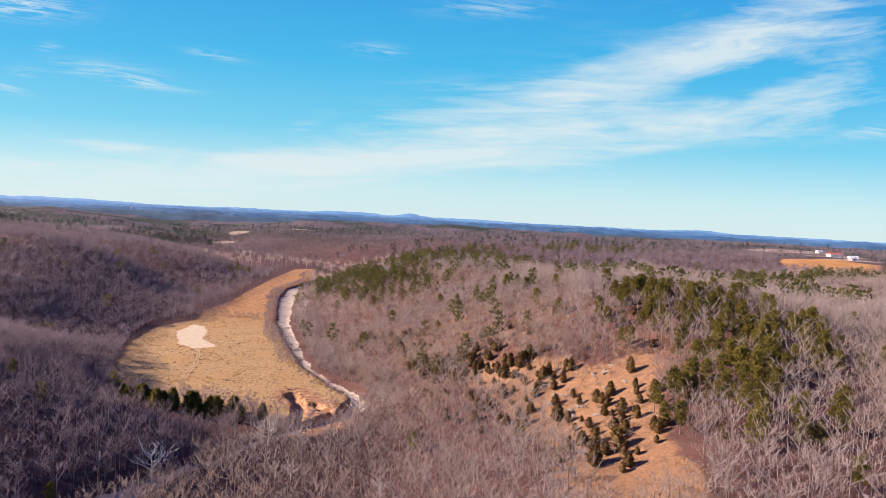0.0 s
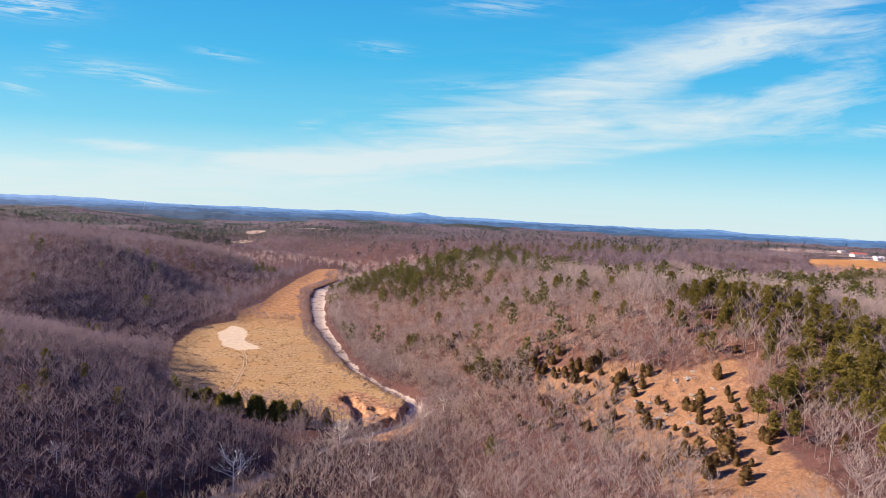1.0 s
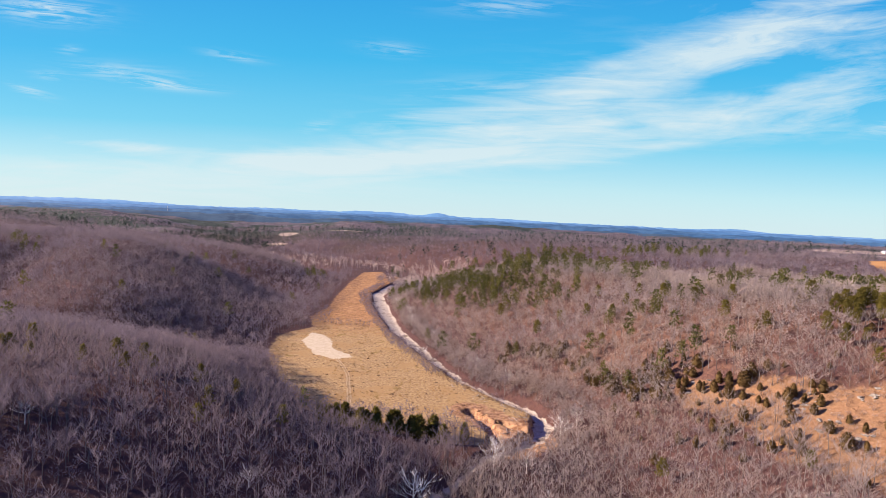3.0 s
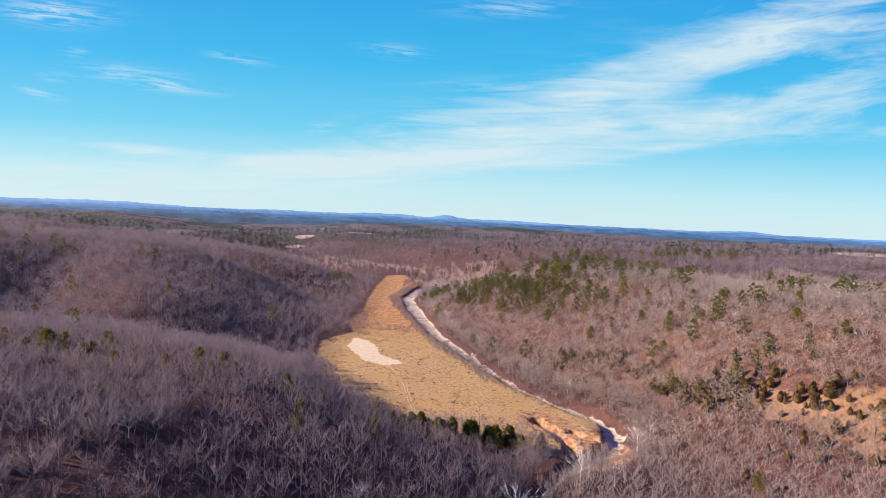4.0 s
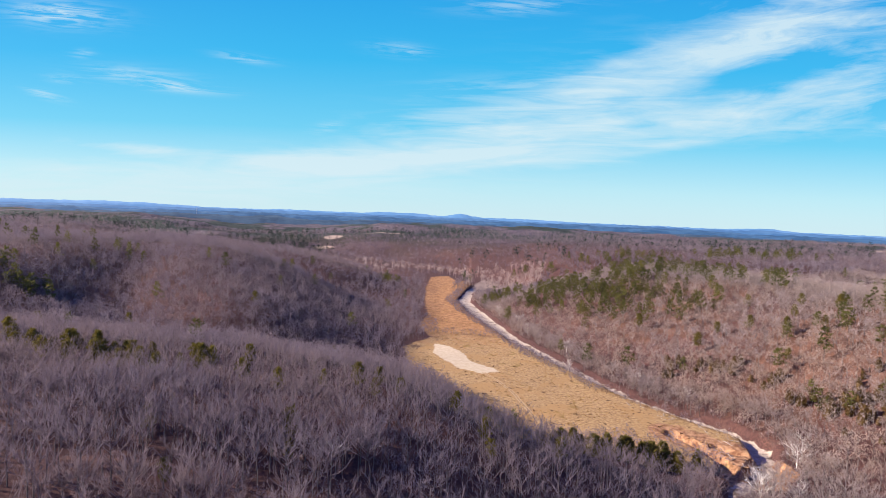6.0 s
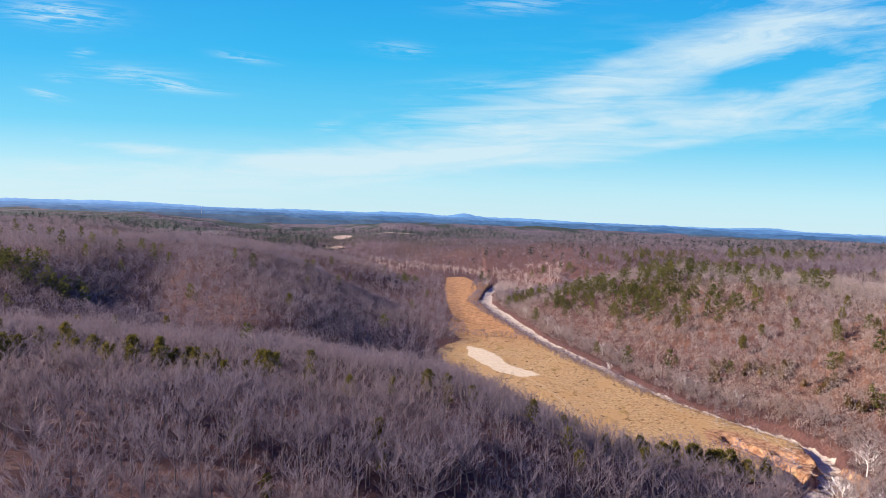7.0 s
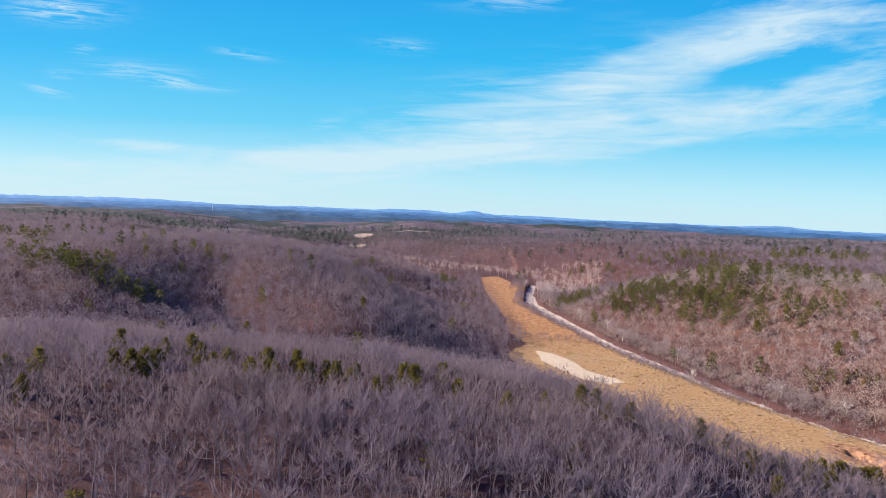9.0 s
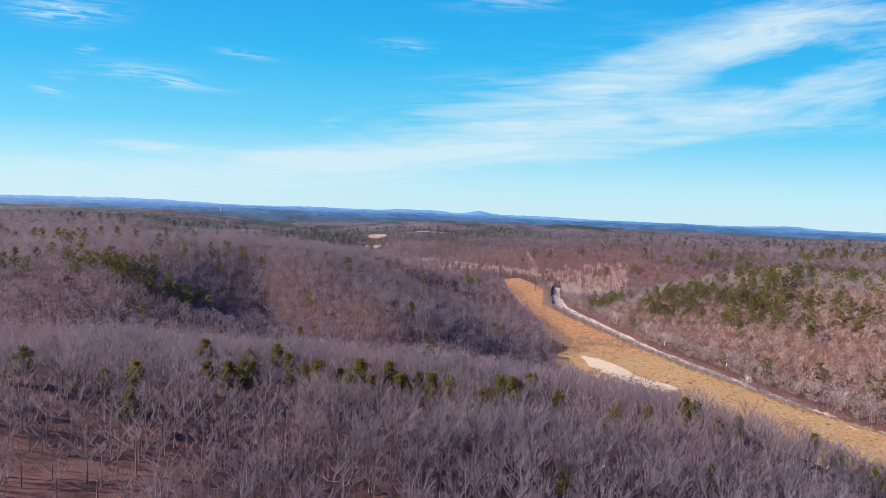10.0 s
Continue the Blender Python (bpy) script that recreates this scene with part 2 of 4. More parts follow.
    grass = mix(n, l, sums(n, l, "MULTIPLY", north, 0.88), grass, sedge)
    edge = sums(n, l, "ADD", carried("meadow"), sums(n, l, "MULTIPLY", sums(n, l, "SUBTRACT", mid, 0.5), 12))
    colour = mix(n, l, ramp(n, l, edge, 2.0, -2.0), colour, grass)
    track = sums(n, l, "ABSOLUTE", sums(n, l, "SUBTRACT", carried("track"), 0.95), 0)
    colour = mix(n, l, sums(n, l, "MULTIPLY", ramp(n, l, track, 0.7, 0.25), 0.75), colour, (0.312, 0.222, 0.12))
    # orange soil at the cut bank
    soil = mix(n, l, ramp(n, l, noise_of(n, l, 0.3, 5, 0.7), 0.35, 0.65), (0.17, 0.075, 0.036), (0.43, 0.25, 0.13))
    edge = sums(n, l, "ADD", carried("soil"), sums(n, l, "MULTIPLY", sums(n, l, "SUBTRACT", noise_of(n, l, 0.16, 4), 0.5), 14))
    colour = mix(n, l, ramp(n, l, edge, 1.2, -1.2), colour, soil)
    # pale sand and the gravel of the creek
    sand = mix(n, l, ramp(n, l, noise_of(n, l, 0.25, 5, 0.7), 0.3, 0.7), (0.46, 0.365, 0.23), (0.56, 0.465, 0.315))
    edge = sums(n, l, "ADD", carried("sand"), sums(n, l, "MULTIPLY", sums(n, l, "SUBTRACT", noise_of(n, l, 0.18, 5, 0.7), 0.5), 9))
    colour = mix(n, l, ramp(n, l, edge, 0.5, -0.5), colour, sand)
    gravel = mix(n, l, ramp(n, l, noise_of(n, l, 0.4, 6, 0.8), 0.3, 0.7), (0.31, 0.25, 0.19), (0.51, 0.43, 0.34))
    gravel = mix(n, l, ramp(n, l, noise_of(n, l, 0.09, 5, 0.7), 0.53, 0.63), gravel, (0.15, 0.108, 0.0779))
    edge = sums(n, l, "ADD", carried("creek"), sums(n, l, "MULTIPLY", sums(n, l, "SUBTRACT", noise_of(n, l, 0.14, 4), 0.5), 6))
    colour = mix(n, l, ramp(n, l, edge, -0.5, -1.5), colour, gravel)
    # ploughed and dry farm land
    farm = mix(n, l, ramp(n, l, noise_of(n, l, 0.02, 4), 0.35, 0.65), (0.34, 0.162, 0.0486), (0.421, 0.219, 0.0729))
    colour = mix(n, l, ramp(n, l, carried("farm"), 3, -3), colour, farm)
    hay = mix(n, l, ramp(n, l, noise_of(n, l, 0.01, 3), 0.35, 0.65), (0.3, 0.222, 0.162), (0.372, 0.288, 0.215))
    colour = mix(n, l, ramp(n, l, carried("hay"), 4, -4), colour, hay)
    l.new(colour, b.inputs["Base Color"])
    bump = n.new("ShaderNodeBump")
    bump.inputs["Strength"].default_value = 0.7
    bump.inputs["Distance"].default_value = 0.5
    l.new(sums(n, l, "ADD", fine, noise_of(n, l, 2.6, 4, 0.7)), bump.inputs["Height"])
    l.new(bump.outputs[0], b.inputs["Normal"])
    return m


GROUND = ground_material()


def plain(name, dark, light, scale, rough=0.85, bump=0.0):
    m, n, l, b = material(name, rough)
    v = noise_of(n, l, scale, 6, 0.65)
    l.new(mix(n, l, ramp(n, l, v, 0.3, 0.7), dark, light), b.inputs["Base Color"])
    if bump:
        k = n.new("ShaderNodeBump")
        k.inputs["Strength"].default_value, k.inputs["Distance"].default_value = 0.8, bump
        l.new(v, k.inputs["Height"])
        l.new(k.outputs[0], b.inputs["Normal"])
    return m


ROCK = plain("limestone", (0.13, 0.11, 0.09), (0.31, 0.27, 0.225), 0.9, 0.9, 0.2)
DRIFTWOOD = plain("driftwood", (0.211, 0.17, 0.146), (0.446, 0.397, 0.348), 1.5)
DRY_GRASS = bark_or_leaf("dry_grass", (0.275, 0.162, 0.0567), (0.454, 0.3, 0.113), (0.34, 0.194, 0.0729), 30)
BRUSH = bark_or_leaf("brown_brush", (0.081, 0.0446, 0.0284), (0.203, 0.113, 0.0689), (0.146, 0.0729, 0.0486), 20)
RUT_SOIL = plain("worn_soil", (0.36, 0.24, 0.12), (0.46, 0.32, 0.17), 0.6)
BANK_SOIL = plain("orange_bank_soil", (0.20, 0.105, 0.05), (0.40, 0.25, 0.13), 0.5, 0.95, 0.3)

# ---- the lie of the land ----
def lattice(x, y, size, seed):
    """Smooth value noise between 0 and 1 with cells of that size."""
    rng = np.random.RandomState(seed)
    table = rng.rand(64, 64)
    u, v = np.asarray(x) / size + 1000.0, np.asarray(y) / size + 1000.0
    i, j = np.floor(u).astype(int), np.floor(v).astype(int)
    a, b = u - i, v - j
    a, b = a * a * (3 - 2 * a), b * b * (3 - 2 * b)
    i0, j0, i1, j1 = i % 64, j % 64, (i + 1) % 64, (j + 1) % 64
    return (table[i0, j0] * (1 - a) + table[i1, j0] * a) * (1 - b) + (table[i0, j1] * (1 - a) + table[i1, j1] * a) * b


def line_distance(x, y, points):
    """Distance to a polyline, and the values that its points carry there."""
    points = np.asarray(points, float)
    best = np.full(np.shape(x), 1e9)
    carried = np.zeros((points.shape[1] - 2, *np.shape(x)))
    for p, q in zip(points[:-1], points[1:]):
        dx, dy = q[:2] - p[:2]
        s = np.clip(((x - p[0]) * dx + (y - p[1]) * dy) / (dx * dx + dy * dy), 0, 1)
        d = np.hypot(x - p[0] - s * dx, y - p[1] - s * dy)
        near = d < best
        best = np.where(near, d, best)
        for n in range(len(carried)):
            carried[n] = np.where(near, p[2 + n] + s * (q[2 + n] - p[2 + n]), carried[n])
    return best, carried


def outline_distance(x, y, points):
    """Distance to the edge of a polygon, minus inside."""
    ring = list(points) + [points[0]]
    d, _ = line_distance(x, y, ring)
    inside = np.zeros(np.shape(x), bool)
    for (ax, ay), (bx, by) in zip(ring[:-1], ring[1:]):
        crosses = (ay > y) != (by > y)
        with np.errstate(divide="ignore", invalid="ignore"):
            inside ^= crosses & (x < (bx - ax) * (y - ay) / (by - ay + 1e-9) + ax)
    return np.where(inside, -d, d)


MEADOW = [(-74, 302), (-90, 316), (-127, 323), (-160, 320), (-188, 338), (-205, 364), (-224, 402), (-250, 462), (-262, 530), (-240, 570), (-255, 620), (-252, 690),
          (-262, 790), (-270, 930), (-272, 1060), (-240, 1085), (-222, 1010), (-236, 880), (-236, 760), (-212, 665), (-185, 590),
          (-150, 500), (-125, 440), (-104, 400), (-80, 365), (-64, 335)]
SAND = [(-235, 545), (-222, 538), (-209, 514), (-203, 488), (-178, 461), (-195, 453), (-213, 466), (-224, 487), (-234, 508)]
# x, y, half width of the gravel bed
CREEK = [(-185, 1010, 6), (-203, 900, 6.5), (-210, 815, 9), (-195, 735, 9.5), (-183, 680, 8.5), (-158, 580, 6.4), (-131, 508, 5.4), (-110, 455, 4.4),
         (-93, 416, 3.6), (-70, 385, 3.2), (-51, 360, 3.6), (-46, 341, 6.0), (-52, 322, 6.5), (-64, 306, 5), (-84, 288, 3.4), (-97, 262, 3), (-108, 238, 3), (-128, 200, 3),
         (-150, 120, 3), (-180, -100, 3)]
# x, y, height of the floor, half width of the floor
MAIN_VALLEY = [(-170, -300, 0, 60), (-95, 100, 0, 50), (-58, 240, 0, 37), (-76, 320, 0, 36), (-134, 410, 0, 50), (-190, 520, 0, 68), (-222, 660, 0, 50), (-240, 800, 0, 46),
               (-250, 940, 1, 50), (-265, 1060, 2, 55), (-350, 1190, 4, 40), (-520, 1340, 8, 35), (-760, 1500, 12, 40), (-1100, 1650, 18, 50), (-1800, 1800, 28, 60)]
BASIN = [(-160, 346, 0.5, 24), (-203, 392, 1, 20)]
RAVINE = [(-235, 440, 2, 6), (-300, 425, 9, 5), (-380, 405, 20, 5), (-440, 393, 25, 5), (-490, 365, 31, 5), (-570, 330, 42, 5), (-700, 300, 56, 5)]
BRANCH = [(-440, 396, 24, 4), (-488, 440, 33, 4), (-525, 540, 46, 4), (-560, 640, 56, 4)]
SIDE = [(-280, 745, 2, 6), (-350, 775, 13, 5), (-450, 830, 31, 5), (-580, 890, 47, 5)]
DRAW = [(-190, 930, 3, 10), (-60, 850, 16, 8), (60, 750, 30, 8), (200, 650, 43, 8), (340, 600, 52, 8)]
GLADE_VALLEY = [(-760, 1500, 12, 40), (-900, 1900, 10, 90), (-980, 2300, 14, 120), (-1200, 3000, 25, 150)]
SWELLS = [(1400, 2000, 600, 14), (-155, 268, 45, -7), (660, 985, 110, 10), (-300, 425, 40, 5), (-640, 500, 90, 7), (-150, 250, 70, -8), (-285, 262, 60, -6), (40, 345, 85, 8), (-40, 800, 190, -14), (-330, 150, 150, -18), (150, 260, 110, 10), (60, 390, 80, 12), (-640, 520, 220, 8), (-395, 445, 60, 10), (560, 980, 260, 6),
          (-640, 2330, 260, 6), (-640, 1380, 160, 25), (330, 1150, 260, 12), (-330, 1900, 400, -12), (1500, 2200, 700, -6)]

KNOLLS = [(-695, 1040, 190, -19), (-185, 1455, 260, -7), (25, 675, 125, 15), (-340, 645, 115, -9), (-845, 1745, 260, 22), (115, 310, 55, 9), (330, 1225, 220, -20),
          (-390, 430, 80, 15), (-360, 960, 175, -16), (-450, 855, 155, 12), (-475, 685, 125, -5), (-410, 1415, 260, -20), (-60, 1200, 220, -20), (440, 850, 155, -8),
          (65, 1275, 230, 17), (750, 1095, 200, -10), (-790, 2095, 260, -11), (-555, 430, 80, 8), (-400, 535, 100, -4), (-440, 410, 75, -8), (160, 225, 55, -5), (90, 225, 55, 3)]


def carve(h, x, y, valley, length):
    d, (floor, half) = line_distance(x, y, valley)
    u = np.clip((d - half) / length, 0, 1)
    u = u * u / (u + 0.06) * 1.06
    s = 1 - (1 - np.clip(u, 0, 1)) ** 1.6
    return np.minimum(h, floor + (h - floor) * s)


def height(x, y):
    """The ground's height, without the creek's bed."""
    x, y = np.asarray(x, float), np.asarray(y, float)
    far = np.hypot(x + 170, y)
    h = 62 + 14 * (lattice(x, y, 420, 3) - 0.5) + 22 * (lattice(x, y, 1100, 4) - 0.5) * np.clip(far / 1500, 0, 1)
    for sx, sy, r, up in SWELLS:
        h = h + up * np.exp(-((x - sx) ** 2 + (y - sy) ** 2) / (r * r))
    h = h - 22 * np.clip((far - 2300) / 700, 0, 1)
    h = carve(h, x, y, GLADE_VALLEY, 420)
    h = carve(h, x, y, DRAW, 170)
    h = carve(h, x, y, RAVINE, 175)
    h = carve(h, x, y, BRANCH, 85)
    h = carve(h, x, y, SIDE, 130)
    h = carve(h, x, y, MAIN_VALLEY, np.where((x < -200) & (y > 420), 190 + 60 * np.clip((y - 420) / 150, 0, 1), 190))
    h = carve(h, x, y, BASIN, 75)
    d, (floor, half) = line_distance(x, y, MAIN_VALLEY)
    slope = np.clip((d - half) / 60, 0, 1)
    for sx, sy, r, up in KNOLLS:
        h = h + up * np.exp(-((x - sx) ** 2 + (y - sy) ** 2) / (r * r)) * np.clip((d - half + 5) / 50, 0, 1)
    h = h + slope * (11 * (lattice(x, y, 120, 5) - 0.5) + 3 * (lattice(x, y, 37, 6) - 0.5))
    return h + 0.8 * (lattice(x, y, 45, 7) - 0.5) + 0.25 * (lattice(x, y, 9, 8) - 0.5)


GULLY = [(-90, 353), (-82, 341), (-78, 328), (-76, 316), (-80, 300)]
SPUR_GULLY = [(-72, 336), (-66, 330), (-58, 326)]


def bed_depth(x, y):
    """How far the creek has cut in, steep and deep at the bend, and the distance to its edge."""
    d, (half,) = line_distance(x, y, CREEK)
    bend = np.exp(-((x + 60) ** 2 + (y - 330) ** 2) / 38.0 ** 2)
    d = d + 3.0 * (lattice(x, y, 13, 9) - 0.5) + 3.4 * bend * (lattice(x, y, 5, 24) - 0.5)
    u = np.clip((half + 2.8 - 1.0 * bend - d) / (4.2 - 2.4 * bend), 0, 1)
    cut = (2.4 + 2.4 * bend) * u * u * (3 - 2 * u)
    for line, wide, deep in ((GULLY, 4.2, 3.6), (SPUR_GULLY, 3.2, 2.6)):
        g = line_distance(x, y, line)[0] + 3.5 * (lattice(x, y, 6, 25) - 0.5)
        g = np.clip((wide - g) / 1.8, 0, 1)
        cut = np.maximum(cut, deep * g * g * (3 - 2 * g))
    return cut, d - half


def ground_at(x, y):
    return height(x, y) - bed_depth(x, y)[0]

# ---- ground ----
def mesh_of(name, verts, tris, materials, slots=None):
    me = bpy.data.meshes.new(name)
    verts, tris = np.asarray(verts, np.float32), np.asarray(tris, np.int32)
    me.vertices.add(len(verts))
    me.vertices.foreach_set("co", verts.ravel())
    me.loops.add(tris.size)
    me.loops.foreach_set("vertex_index", tris.ravel())
    me.polygons.add(len(tris))
    me.polygons.foreach_set("loop_start", np.arange(0, tris.size, tris.shape[1], dtype=np.int32))
    for m in materials:
        me.materials.append(m)
    if slots is not None:
        me.polygons.foreach_set("material_index", np.asarray(slots, np.int32))
    me.update(calc_edges=True)
    return me


def steps(points):
    """Numbers from stretches (from, to, step)."""
    return np.concatenate([np.arange(a, b, s) for a, b, s in points])


GX = steps([(-4900, -1500, 100), (-1500, -700, 20), (-700, -430, 8), (-430, -300, 6), (-300, -236, 3.6), (-236, -106, 2.2), (-106, -34, 1.3), (-34, 110, 3.6), (110, 260, 7), (260, 800, 10), (800, 2200, 35), (2200, 4901, 100)])
GY = steps([(-3000, -200, 140), (-200, 120, 16), (120, 286, 3.8), (286, 366, 1.4), (366, 420, 3.6), (420, 700, 5), (700, 1150, 8), (1150, 1900, 15), (1900, 2200, 25), (2200, 3200, 40), (3200, 4701, 75)])
TRACK = [(-193, 456), (-184, 436), (-176, 415), (-168, 380), (-163, 352), (-150, 338)]
SOIL = [(-88, 352), (-76, 338), (-62, 326), (-58, 312), (-70, 300)]
GLADE = [(17, 317), (26, 328), (40, 308), (59, 295), (68, 278), (78, 262), (99, 260), (92, 235), (82, 200), (76, 160), (70, 115), (38, 118), (40, 160), (44, 205), (42, 234), (34, 249), (34, 272), (25, 300)]
FARM = [(530, 860), (560, 940), (640, 1060), (760, 1120), (800, 1050), (745, 960), (690, 890), (640, 835), (575, 825)]
FAR_FIELDS = [(960, 1510, 150, 45), (930, 1335, 70, 50), (880, 1215, 60, 35)]
RUSSET = [(108, 252, 50, 55), (195, 222, 45, 35), (60, 400, 150, 130), (-20, 560, 110, 110), (170, 330, 110, 90)]
BARE_BANKS = [(-600, 1690, 26, 44), (-455, 1800, 80, 15), (-595, 1560, 30, 16)]


def build_ground():
    x, y = np.meshgrid(GX, GY, indexing="ij")
    cut, creek = bed_depth(x, y)
    soil_d, _ = line_distance(x, y, SOIL)
    z = height(x, y) - cut
    far = np.hypot(x + 170, y)
    canopy = np.clip((far - 1900) / 300, 0, 1)
    z = z + canopy * (9 + 9 * (lattice(x, y, 41, 22) - 0.5) + 9 * (lattice(x, y, 90, 23) - 0.5))
    verts = np.stack([x, y, z], -1).reshape(-1, 3)
    nx, ny = len(GX), len(GY)
    i = (np.arange(nx - 1)[:, None] * ny + np.arange(ny - 1)).ravel()
    me = mesh_of("ground", verts, np.stack([i, i + ny, i + ny + 1, i + 1], -1), [GROUND])
    me.polygons.foreach_set("use_smooth", np.ones(len(me.polygons), bool))
    hay = np.full(x.shape, 1e4)
    for fx, fy, rx, ry in FAR_FIELDS:
        hay = np.minimum(hay, (np.hypot((x - fx) / rx, (y - fy) / ry) - 1) * ry)
    farm = outline_distance(x, y, FARM)
    for fx, fy, rx, ry in BARE_BANKS:
        hay = np.minimum(hay, (np.hypot((x - fx) / rx, (y - fy) / ry) - 1) * min(rx, ry))
    meadow = outline_distance(x, y, MEADOW)
    west = x < np.interp(y, [p[1] for p in CREEK[::-1]], [p[0] for p in CREEK[::-1]])
    meadow = np.where(west & (meadow < 24) & (creek < 26) & (creek > 0) & (y > 300), np.minimum(meadow, -4.0), meadow)
    russet = np.full(x.shape, -1.0)
    for rx, ry, wide, deep in RUSSET:
        russet = np.maximum(russet, 1 - np.hypot((x - rx) / wide, (y - ry) / deep))
    values = dict(russet=russet, meadow=meadow, sand=outline_distance(x, y, SAND), creek=creek, track=line_distance(x, y, TRACK)[0], soil=soil_d - 14,
                  glade=outline_distance(x, y, GLADE), farm=farm, hay=hay, far_woods=np.clip((far - 1300) / 600, 0, 1))
    for key, value in values.items():
        me.attributes.new(key, "FLOAT", "POINT").data.foreach_set("value", np.clip(value, -1e4, 1e4).astype(np.float32).ravel())
    tagged(new("ground", me), "rolling ground of leaf litter, dry golden meadow and pale creek gravel", "ground", kind="structure")


build_ground()


def wheel_track():
    """Two worn ruts from the sand to the meadow's edge."""
    line = np.array(TRACK, float)
    at = np.concatenate([[0], np.cumsum(np.hypot(*np.diff(line, axis=0).T))])
    s = np.arange(0, at[-1], 1.5)
    x, y = np.interp(s, at, line[:, 0]), np.interp(s, at, line[:, 1])
    x = x + 1.5 * (lattice(s, s * 0, 14, 81) - 0.5)
    nx, ny = -np.gradient(y), np.gradient(x)
    n = np.hypot(nx, ny)
    track = tagged(new("wheel_track"), "pair of worn pale wheel ruts across the dry meadow", "track", kind="structure")
    for off in (-0.95, 0.95):
        verts = []
        for side in (-0.36, 0.36):
            a, b = x + nx / n * (off + side), y + ny / n * (off + side)
            verts.append(np.stack([a, b, ground_at(a, b) + 0.13], -1))
        k = np.arange(len(s) - 1)
        faces = np.stack([k, k + 1, k + 1 + len(s), k + len(s)], -1)
        new("rut", mesh_of("rut", np.concatenate(verts), faces, [RUT_SOIL])).parent = track


wheel_track()

# ---- hills at the edge of sight, haze put into their blue ----
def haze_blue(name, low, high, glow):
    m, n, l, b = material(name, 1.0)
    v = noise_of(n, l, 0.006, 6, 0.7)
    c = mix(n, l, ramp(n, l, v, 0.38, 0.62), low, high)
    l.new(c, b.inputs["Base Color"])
    # the haze colour is emitted too, so the ridges glow a little
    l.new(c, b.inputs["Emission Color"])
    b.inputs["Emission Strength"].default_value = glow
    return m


def far_ridge(reach, base, rise, seed, m, peak=None):
    """A ridge that runs round the view at that distance."""
    turn = np.radians(np.arange(-62, 62.01, 0.2))
    x, y = -170 + reach * np.sin(turn), 25 + reach * np.cos(turn)
    top = base + rise * (lattice(turn * 1000, turn * 0, 90, seed) - 0.5) + rise * 0.5 * (lattice(turn * 1000, turn * 0, 28, seed + 1) - 0.5) + 5 * (lattice(turn * 1000, turn * 0, 5, seed + 2) - 0.5)
    if peak:
        for at, wide, up in peak:
            top = top + up * np.exp(-((np.degrees(turn) - at) / wide) ** 2)
    deep = 260
    rows = [(0.0, -30.0), (0.5, 0.62), (1.0, 1.0), (1.6, 0.0)]
    verts = []
    for s, share in rows:
        r = reach - deep + deep * s
        z = np.where(share < 0, 20.0, 40 + (top - 40) * share)
        verts.append(np.stack([-170 + r * np.sin(turn), 25 + r * np.cos(turn), z], -1))
    n = len(turn)
    i = (np.arange(len(rows) - 1)[:, None] * n + np.arange(n - 1)).ravel()
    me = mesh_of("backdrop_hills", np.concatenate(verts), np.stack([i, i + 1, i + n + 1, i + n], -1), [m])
    tagged(new("backdrop_hills", me), "wooded hills on the horizon, distance haze put in as glowing blue", "hills", kind="structure")


# each farther ridge paler: more haze in its colour
far_ridge(3100, 60, 14, 91, haze_blue("hazed_woods", (0.0096, 0.024, 0.044), (0.0224, 0.044, 0.068), 0.5))
far_ridge(3600, 74, 12, 94, haze_blue("hazed_hills", (0.012, 0.04, 0.08), (0.028, 0.068, 0.12), 0.5))
far_ridge(4100, 84, 10, 97, haze_blue("pale_hazed_hills", (0.024, 0.068, 0.136), (0.04, 0.096, 0.168), 0.5), [(26.5, 1.2, 8)])
far_ridge(4600, 90, 10, 88, haze_blue("palest_hazed_hills", (0.048, 0.12, 0.208), (0.068, 0.144, 0.24), 0.5), [(-1.3, 1.0, 22), (-8.5, 2.2, 14), (-5.5, 1.5, 10), (26.5, 1.6, 12), (-17, 3, 10), (-33, 5, 16)])

# ---- woods ----
def joined(pieces):
    """Vertices and triangles of several pieces as one."""
    verts, tris, at = [], [], 0
    for v, t in pieces:
        verts.append(v)
        tris.append(np.asarray(t) + at)
        at += len(v)
    return np.concatenate(verts), np.concatenate(tris)


def tube(path, radii, sides):
    """A tapered limb along a path."""
    path = np.asarray(path, float)
    rings = []
    for k, (p, r) in enumerate(zip(path, radii)):
        d = path[min(k + 1, len(path) - 1)] - path[max(k - 1, 0)]
        d = d / np.linalg.norm(d)
        a = np.cross(d, (0.31, 0.95, 0.05))
        a = a / np.linalg.norm(a)
        b = np.cross(d, a)
        turn = np.arange(sides) / sides * 2 * np.pi
        rings.append(p + r * (np.cos(turn)[:, None] * a + np.sin(turn)[:, None] * b))
    tris = []
    for k in range(len(path) - 1):
        for s in range(sides):
            p, q = k * sides + s, k * sides + (s + 1) % sides
            tris += [(p, q, q + sides), (p, q + sides, p + sides)]
    return np.concatenate(rings), np.array(tris)


